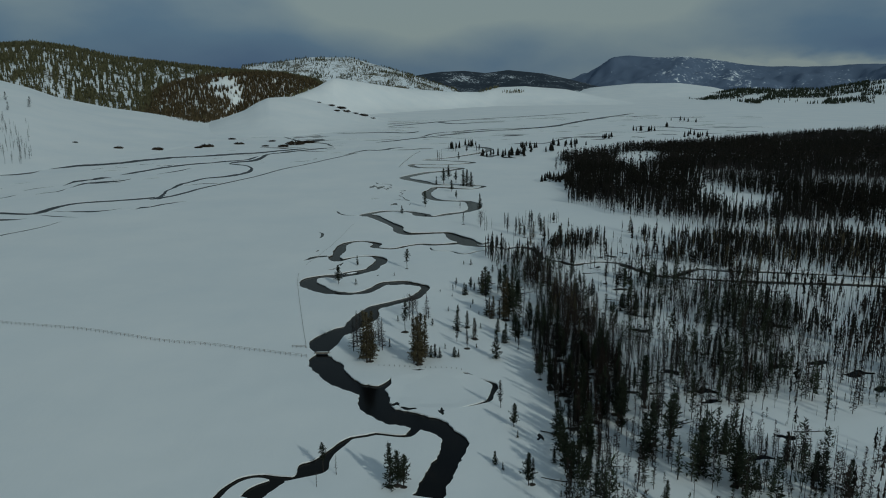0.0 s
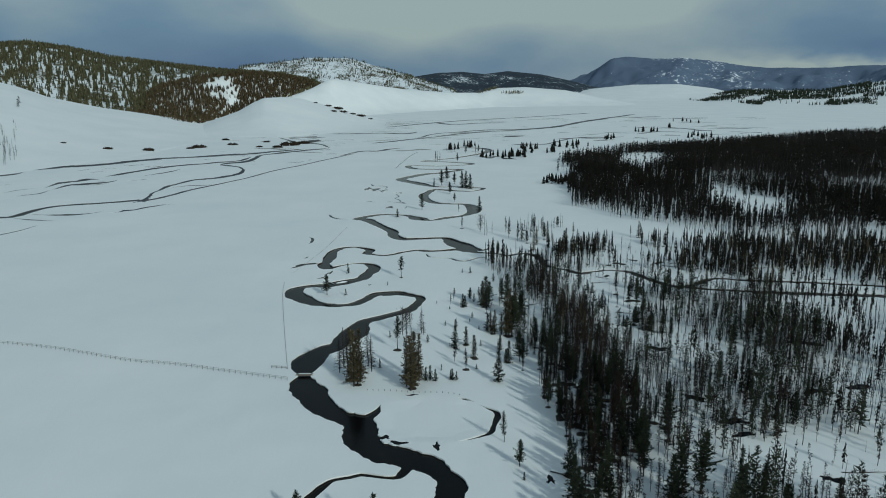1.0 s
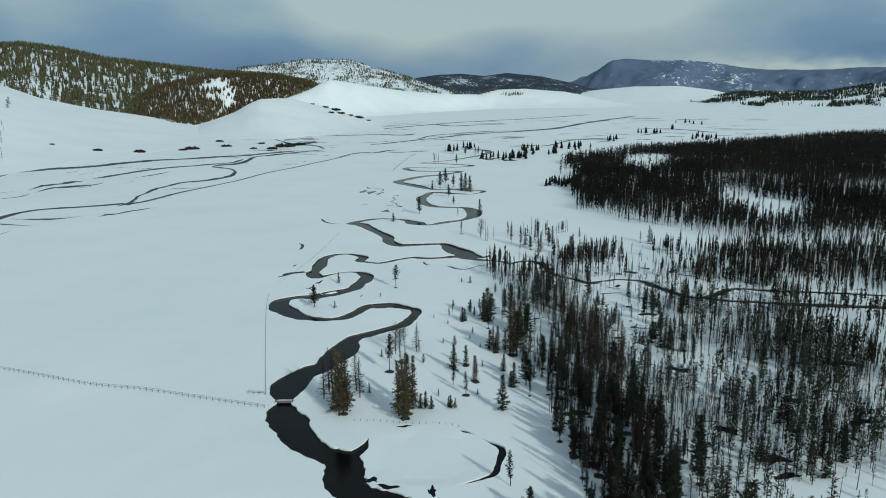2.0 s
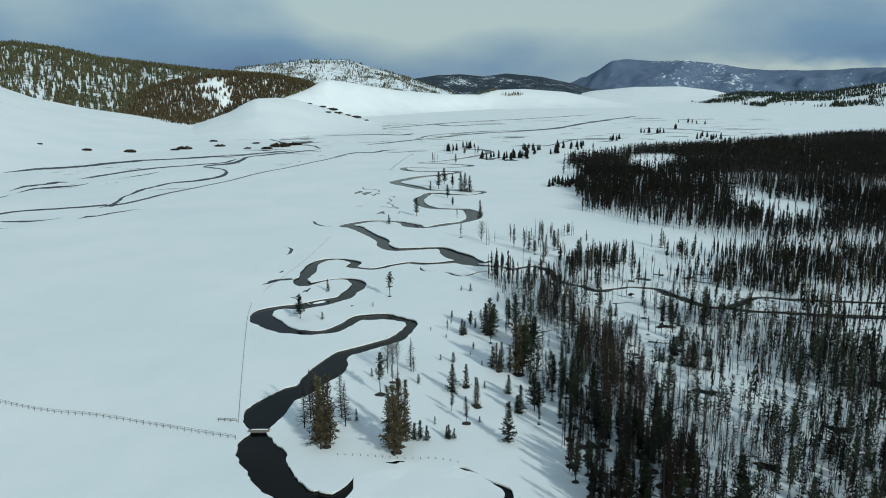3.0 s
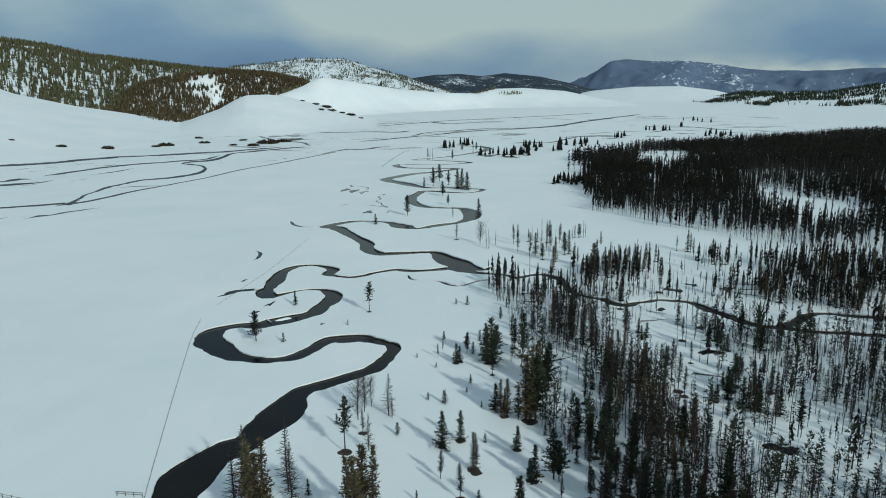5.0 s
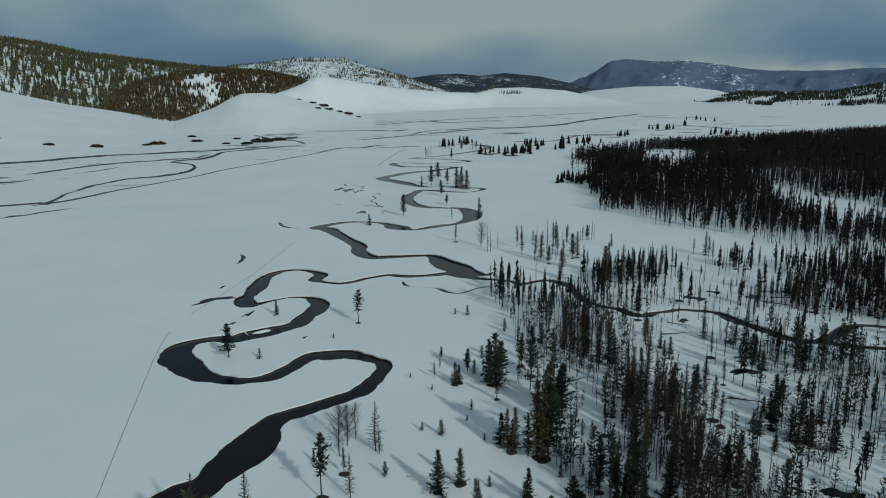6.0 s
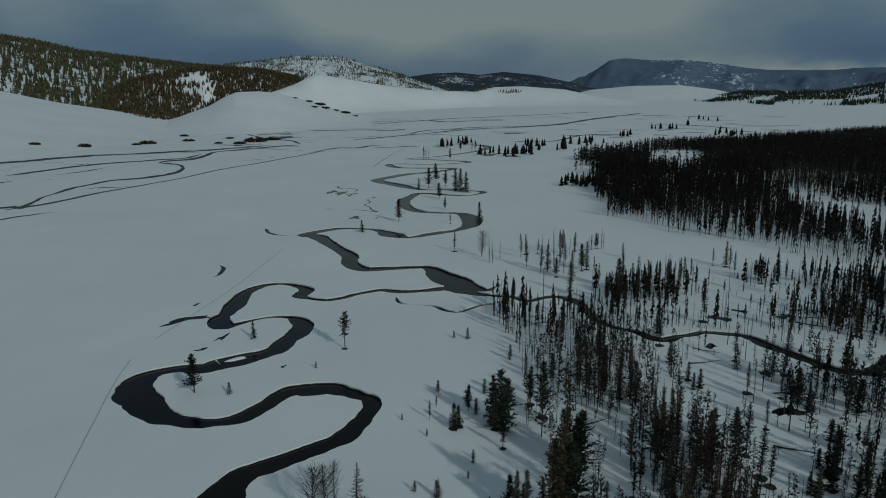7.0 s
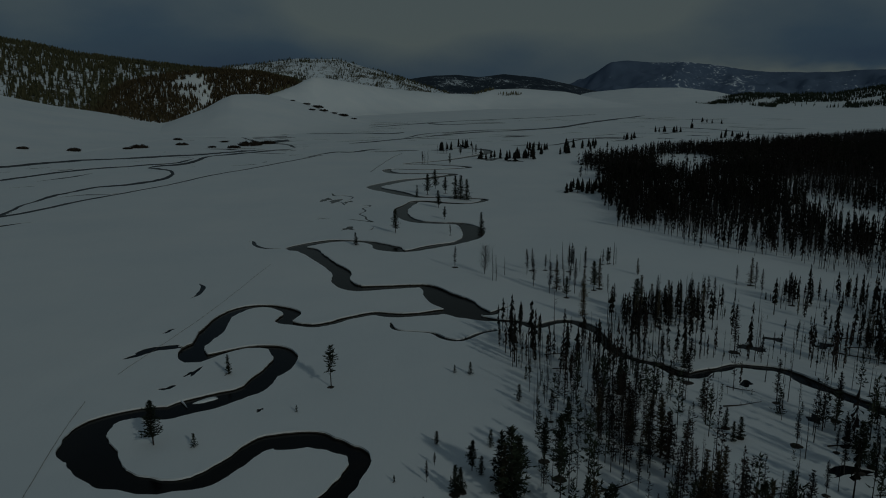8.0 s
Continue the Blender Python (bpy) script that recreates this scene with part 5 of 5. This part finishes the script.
def far_tree(seed):
    """A conifer seen from very far off: a few ragged tiers."""
    rng = random.Random(seed)
    vs, fs = [], []
    for i in range(3):
        z0, z1, r = 1.0 + i * 2.6, 4.6 + i * 2.7, 1.9 - i * 0.5
        k = len(vs)
        for j in range(5):
            t = 2 * math.pi * j / 5 + i
            q = r * rng.uniform(0.7, 1.25)
            vs.append((q * math.cos(t), q * math.sin(t), z0 + rng.uniform(-0.5, 0.5)))
        vs.append((rng.uniform(-0.2, 0.2), rng.uniform(-0.2, 0.2), z1))
        for j in range(5):
            fs.append((k + j, k + (j + 1) % 5, k + 5))
    return vs, fs


FAR_SHAPES = {s: [(far_tree(40 + s), 0)] for s in range(4)}


def hill_woods(hill, name, label, count, az0, az1, keep, tall, mat):
    """keep(az, s): the chance that a tree stands at that bearing and part of the slope."""
    rng = random.Random(name)
    rows, tries = [], 0
    while len(rows) < count and tries < count * 12:
        tries += 1
        az, s = rng.uniform(az0, az1), rng.uniform(0.02, 1.06)
        if rng.random() > keep(az, s):
            continue
        x, y, z = hill.point(az, s)
        rows.append((rng.randrange(4), x, y, z, rng.uniform(*tall), rng.uniform(0, 6.28), rng.uniform(0.8, 1.25)))
    join_trees(name, label, rows, FAR_SHAPES, [mat], "woodland")


def oval(az, s, a, b, ra, rb):
    return ((az - a) / ra) ** 2 + ((s - b) / rb) ** 2 < 1


def keep_forest(az, s):
    n = noise.fractal((az * 4.6, s * 5.0, 0.0), 0.7, 2.0, 3)
    n += 0.35 * noise.noise((az * 0.5, s * 2.0, 5.0))
    if az > -16 and s < 0.7:
        return 0.0
    d = 0.95 if s > 0.93 else 0.46 + 1.15 * n
    return max(0.05, min(1.0, d))


def keep_spur(az, s):
    n = noise.fractal((az * 2.2, s * 7.0, 2.0), 0.8, 2.0, 4)
    if oval(az + 0.8 * n, s + 0.2 * n, -16.1, 0.76, 0.9, 0.19) or oval(az + 0.7 * n, s + 0.2 * n, -15.4, 0.45, 0.5, 0.24):
        return 0.004
    return 0.9


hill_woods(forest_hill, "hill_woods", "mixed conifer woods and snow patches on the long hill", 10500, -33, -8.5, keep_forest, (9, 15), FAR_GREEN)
hill_woods(front_spur, "spur_woods", "dense brown-green conifer woods on the low spur", 8000, -27, -8.5, keep_spur, (8, 12), BROWN_WOOD)
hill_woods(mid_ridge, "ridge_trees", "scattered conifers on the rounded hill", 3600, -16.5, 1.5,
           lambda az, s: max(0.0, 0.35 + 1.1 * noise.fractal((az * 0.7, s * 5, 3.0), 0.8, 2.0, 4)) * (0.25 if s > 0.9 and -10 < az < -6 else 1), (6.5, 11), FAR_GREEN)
hill_woods(right_ridge, "right_woods", "dark conifer woods on the distant low ridge", 4600, 16.5, 36,
           lambda az, s: 0.0 if s < 0.8 - (az - 16.5) * 0.13 else 1.0 if noise.fractal((az * 0.35, s * 3.4, 8.0), 0.8, 2.0, 3) > -0.12 + 0.35 * (s < 0.35) else 0.015, (8, 13), GREEN)
hill_woods(snow_hill, "hillside_clump", "small clump of conifers on the snowy hill", 420, -13.2, 6.6,
           lambda az, s: 1.0 if oval(az, s, 3.6, 0.93, 0.9, 0.07) or oval(az, s, 5.4, 0.62, 0.9, 0.045) else (0.5 if oval(az, s, -11.0, 0.98, 1.5, 0.05) else 0.0), (6, 10), FAR_GREEN)

# ---- fences, footbridge, logs and shrubs ----
def part(name, me, parent, m, label=""):
    ob = new(name, me)
    ob.parent = parent
    ob.matrix_basis = m
    if label:
        ob["label"] = label
    return ob


def stick_mesh(name, length, ra, rb, mat, n=6):
    vs, fs = [], []
    tube(vs, fs, (0, 0, 0), (0, 0, length), ra, rb, n)
    fs.append(tuple(range(n, 2 * n)))
    return mesh_of(name, (vs, fs), mat)


def box_mesh(name, sx, sy, sz, mat, bevel=0.02):
    bm = bmesh.new()
    bmesh.ops.create_cube(bm, size=1.0)
    bmesh.ops.scale(bm, vec=(sx, sy, sz), verts=bm.verts)
    bmesh.ops.bevel(bm, geom=bm.edges[:], offset=bevel, segments=1, affect="EDGES")
    me = bpy.data.meshes.new(name)
    bm.to_mesh(me)
    bm.free()
    me.materials.append(mat)
    return me


POST = stick_mesh("post", 1.0, 0.07, 0.055, WOOD)
RAIL = stick_mesh("rail", 1.0, 0.055, 0.045, WOOD)


def rail_fence(name, label, line, bay, height, rails, thick=1.0):
    """Posts along a line, with rails from post to post."""
    rng = random.Random(name + label)
    p = spline([(x, y, 0) for x, y in line], 0.25)[:, :2]
    run = np.concatenate([[0], np.cumsum(np.hypot(*np.diff(p, axis=0).T))])
    at = [Vector((np.interp(d, run, p[:, 0]), np.interp(d, run, p[:, 1]), 0)) for d in np.arange(0, run[-1], bay)]
    fence = new(name)
    fence.location = at[0]
    fence.empty_display_size = 0.5
    tagged(fence, label, "fence")
    tops = []
    for q in at:
        h = height * rng.uniform(0.85, 1.12)
        z = ground_height(q.x, q.y)
        foot = Vector((q.x, q.y, z)) - at[0]
        part("post", POST, fence, Matrix.Translation(foot + Vector((0, 0, -0.3))) @ Euler((rng.uniform(-0.06, 0.06), rng.uniform(-0.06, 0.06), 0)).to_matrix().to_4x4()
             @ Matrix.Diagonal((1, 1, h + 0.3, 1)))
        tops.append(foot)
    for a, b in zip(tops, tops[1:]):
        for r in rails:
            s, e = a + Vector((0, 0, height * r + rng.uniform(-0.04, 0.04))), b + Vector((0, 0, height * r + rng.uniform(-0.04, 0.04)))
            d = e - s
            part("rail", RAIL, fence, Matrix.Translation(s - d * 0.04) @ d.to_track_quat("Z", "Y").to_matrix().to_4x4() @ Matrix.Diagonal((thick, thick, d.length * 1.08, 1)))


rail_fence("rail_fence", "weathered wooden rail fence half buried across the snowfield",
           [(-38.0, 192.6), (-53.5, 197.7), (-69.0, 202.8), (-84.2, 206.3), (-110.7, 216.3), (-141.4, 224.1), (-176.0, 232.0)], 1.65, 0.9, (0.55, 0.95), 0.6)
rail_fence("buried_fence", "low fence line almost buried in the snow beside the creek",
           [(-39.4, 200.0), (-46.0, 228.3), (-54.8, 267.7), (-57.5, 284.0)], 2.6, 0.13, (0.6,), 0.7)
rail_fence("buried_fence", "low fence line almost buried in the snow beside the creek",
           [(-57.0, 297.0), (-51.6, 334.5), (-47.3, 391.6)], 2.8, 0.10, (0.5,), 0.6)
rail_fence("gate_fence", "short piece of grey wooden fence by the creek bank", [(-43.6, 200.6), (-39.6, 200.1)], 1.3, 0.75, (0.5, 0.9))
rail_fence("pond_fence", "row of low wooden fence posts beside the snowed-over pond",
           [(-17.4, 186.0), (-11.1, 185.4), (-5.3, 184.4), (0.3, 184.4), (4.7, 183.0)], 1.4, 0.38, ())


def build_bridge():
    bridge = new("footbridge")
    bridge.location = (-34.3, 196.0, 0.12)
    bridge.empty_display_size = 0.5
    tagged(bridge, "small plank footbridge with snow on it over the creek", "bridge")
    for y in (-0.42, 0.42):
        part("beam", box_mesh("beam", 4.4, 0.16, 0.22, WOOD), bridge, Matrix.Translation((0, y, -0.13)))
    plank = box_mesh("plank", 0.2, 1.15, 0.06, WOOD, 0.01)
    for i in range(18):
        part("plank", plank, bridge, Matrix.Translation((-1.92 + i * 0.226, 0, 0.01)))
    snow = box_mesh("snow_cap", 3.2, 0.35, 0.08, SNOW, 0.04)
    part("snow_cap", snow, bridge, Matrix.Translation((0.1, 0.25, 0.085)), "layer of white snow")


build_bridge()


def build_logs():
    rng = random.Random(71)
    meshes = []
    for s in range(4):
        vs, fs = [], []
        n = 5
        pts = [Vector((i / n * 10 - 5, 0.15 * math.sin(i * 1.3 + s), 0.05 * math.sin(i + s))) for i in range(n + 1)]
        for i in range(n):
            tube(vs, fs, pts[i], pts[i + 1], 0.17 - 0.025 * i, 0.17 - 0.025 * (i + 1), 6)
        for i in range(10):
            q = pts[1].lerp(pts[-1], rng.random())
            t = rng.uniform(0, 3.1)
            tube(vs, fs, q, q + Vector((0.4, math.cos(t), abs(math.sin(t)))) * rng.uniform(0.4, 1.0), 0.03, 0.01, 3)
        meshes.append(mesh_of("log", (vs, fs), BARK))
    n = 0
    while n < 45:
        x, y = rng.uniform(22, 150), rng.uniform(115, 330)
        if not inside(WOOD_EDGE, x, y) or on_water(x, y, 3.0):
            continue
        n += 1
        ob = new("fallen_log", meshes[n % 4])
        k = rng.uniform(0.45, 0.9)
        ob.matrix_basis = pose(x, y, ground_height(x, y) + 0.10, 0, rng.uniform(-3, 3), rng.uniform(-40, 40)) @ Matrix.Diagonal((k, k * 1.1, k * 1.1, 1))
        tagged(ob, "dark fallen trunk lying in the snow", "log", "fallen trunks in the wood")


build_logs()


def shrub_mesh(seed):
    rng = random.Random(seed)
    vs, fs = [], []
    for i in range(110):
        a, r = rng.uniform(0, 6.28), rng.random() ** 0.6
        root = Vector((math.cos(a) * r * 0.9, math.sin(a) * r * 0.55, 0))
        d = Vector((math.cos(a) * 0.4, math.sin(a) * 0.4, 1.0 - 0.5 * r)).normalized()
        tip = root + d * rng.uniform(0.35, 0.75) * (1.0 - 0.75 * r * r)
        tube(vs, fs, root, tip, 0.03, 0.01, 3)
        tuft(vs, fs, root.lerp(tip, 0.6), d, 0.3, rng, 4)
    return mesh_of("shrub", (vs, fs), WILLOW)


SHRUBS = [shrub_mesh(90 + s) for s in range(3)]


def slope_spot(hill, az, r):
    c = hill.crest
    foot = float(np.interp(az, *hill.foot))
    x, y, z = hill.point(az, (r - foot) / (np.interp(az, c[:, 0], c[:, 1]) - foot))
    return x, y, max(z, ground_height(x, y))


# bearing, distance, width
for _i, (_az, _r, _w) in enumerate([(-21.0, 879, 13), (-17.6, 905, 16), (-18.2, 895, 9), (-23.6, 880, 10), (-15.3, 930, 12), (-13.4, 890, 8), (-12.1, 880, 12),
                                    (-11.2, 905, 22), (-10.2, 925, 16), (-12.9, 960, 8), (-9.3, 1385, 9), (-8.4, 1390, 14), (-7.7, 1390, 20), (-7.3, 1360, 16), (-6.6, 1385, 12), (-6.0, 1390, 18), (-5.3, 1380, 10), (-8.0, 1330, 12), (-15.8, 1010, 10), (-26.3, 905, 6)]):
    _x, _y, _z = slope_spot(snow_shoulder if _az > -12 and _r > 1100 else left_slope, _az, _r)
    _ob = new("willow_clump", SHRUBS[_i % 3])
    _ob.matrix_basis = pose(_x, _y, _z - 0.1, 0, 0, random.uniform(-15, 15)) @ Matrix.Diagonal((_w / 2, _w * 0.5, _w * 0.36, 1))
    tagged(_ob, "dark brown leafless willow clump in the snow", "shrub", "willow clumps on the slope")


def slope_trees():
    rng = random.Random(5)
    shapes = {}
    for k in "TDB":
        for s in range(3):
            t, c = tree_shape(k, 11 + 7 * s, 0.3)
            shapes[k, s] = [(t, 1), (c, 1 if k == "D" else 0)]
    rows = []
    for i in range(150):
        az, r = rng.uniform(-33.5, -28.9), rng.uniform(760, 990)
        if rng.random() < 0.5 and az > -29.6:
            continue
        x, y, z = slope_spot(left_slope, az, r)
        rows.append(((rng.choice("TTD"), rng.randrange(3)), x, y, z - 0.1, rng.uniform(7, 13), rng.uniform(0, 6.28), 1.0))
    for i in range(16):
        az, r = rng.uniform(-33.5, -28.6), rng.uniform(1060, 1160)
        x, y, z = slope_spot(left_slope, az, r)
        rows.append((("B", rng.randrange(3)), x, y, z - 0.1, rng.uniform(7, 14), rng.uniform(0, 6.28), 1.2))
    join_trees("slope_trees", "sparse bare grey trees on the snowy slope", rows, shapes, [GREY, GREYBARK], "woodland")


slope_trees()


def valley_clumps():
    """Small dark conifers along the upper creek, far up the valley."""
    rng = random.Random(17)
    for x, y, n, sx, sy in VALLEY_CLUMPS:
        for _ in range(n):
            px, py = x + rng.gauss(0, sx), y + rng.gauss(0, sy)
            if y < 420:
                plant(rng.choice("TDTDOPT"), px + rng.gauss(0, sx), py, rng.uniform(5, 9), group="trees on the open snow", slim=0.9)
            else:
                plant(rng.choice("BBBP"), px, py, rng.uniform(5.5, 9), group="conifers far up the valley", templates=FAR_TEMPLATES)


VALLEY_CLUMPS = [(86, 552, 16, 5.1, 6.1), (97, 783, 10, 7.2, 8.6), (75, 743, 11, 4.5, 5.4), (57, 733, 10, 7.8, 9.4), (143, 847, 13, 12.9, 15.5), (92, 823, 10, 6.3, 7.5), (288, 1077, 6, 6.5, 7.8), (302, 1076, 5, 4.1, 4.9), (350, 1161, 3, 3.5, 4.2), (428, 1309, 6, 13.9, 16.6), (214, 948, 6, 5.8, 6.9), (37, 856, 5, 5.2, 6.3), (11, 829, 6, 6.3, 7.6), (336, 965, 10, 14.7, 17.6), (112, 375, 0, 1.5, 1.8), (60, 385, 5, 1.2, 1.4), (45, 378, 16, 4.1, 5.0), (45, 356, 13, 3.9, 4.7), (65, 336, 14, 3.7, 4.4)]
VALLEY_CLUMPS += [(93, 355, 5, 2.2, 2.7), (95, 341, 10, 2.7, 3.2), (71, 342, 8, 2.7, 3.2)]
valley_clumps()


def snow_islets():
    """Low humps of snow in the creek."""
    for i, (x, y, a, b, turn) in enumerate([(-36.2, 285.5, 4.3, 1.5, 36)]):
        vs, fs, n = [(0, 0, 0.24)], [], 16
        for r, z in ((0.6, 0.26), (0.92, 0.1), (1.0, -0.5)):
            for j in range(n):
                t = 2 * math.pi * j / n
                q = r * (1 + 0.6 * noise.noise((math.cos(t) * 1.4, math.sin(t) * 1.4, i * 3.0)))
                vs.append((a * 0.6 * q * math.cos(t), b * 0.45 * q * math.sin(t), z))
        for j in range(n):
            k = (j + 1) % n
            fs.append((0, 1 + j, 1 + k))
            for ring in range(2):
                o = 1 + ring * n
                fs.append((o + j, o + n + j, o + n + k, o + k))
        ob = link_mesh("snow_islet", vs, fs, SNOW, smooth=True)
        ob.matrix_basis = pose(x, y, -0.44, 0, 0, turn)
        tagged(ob, "low hump of white snow standing in the dark creek", "snow mound", "snow humps in the creek")


snow_islets()
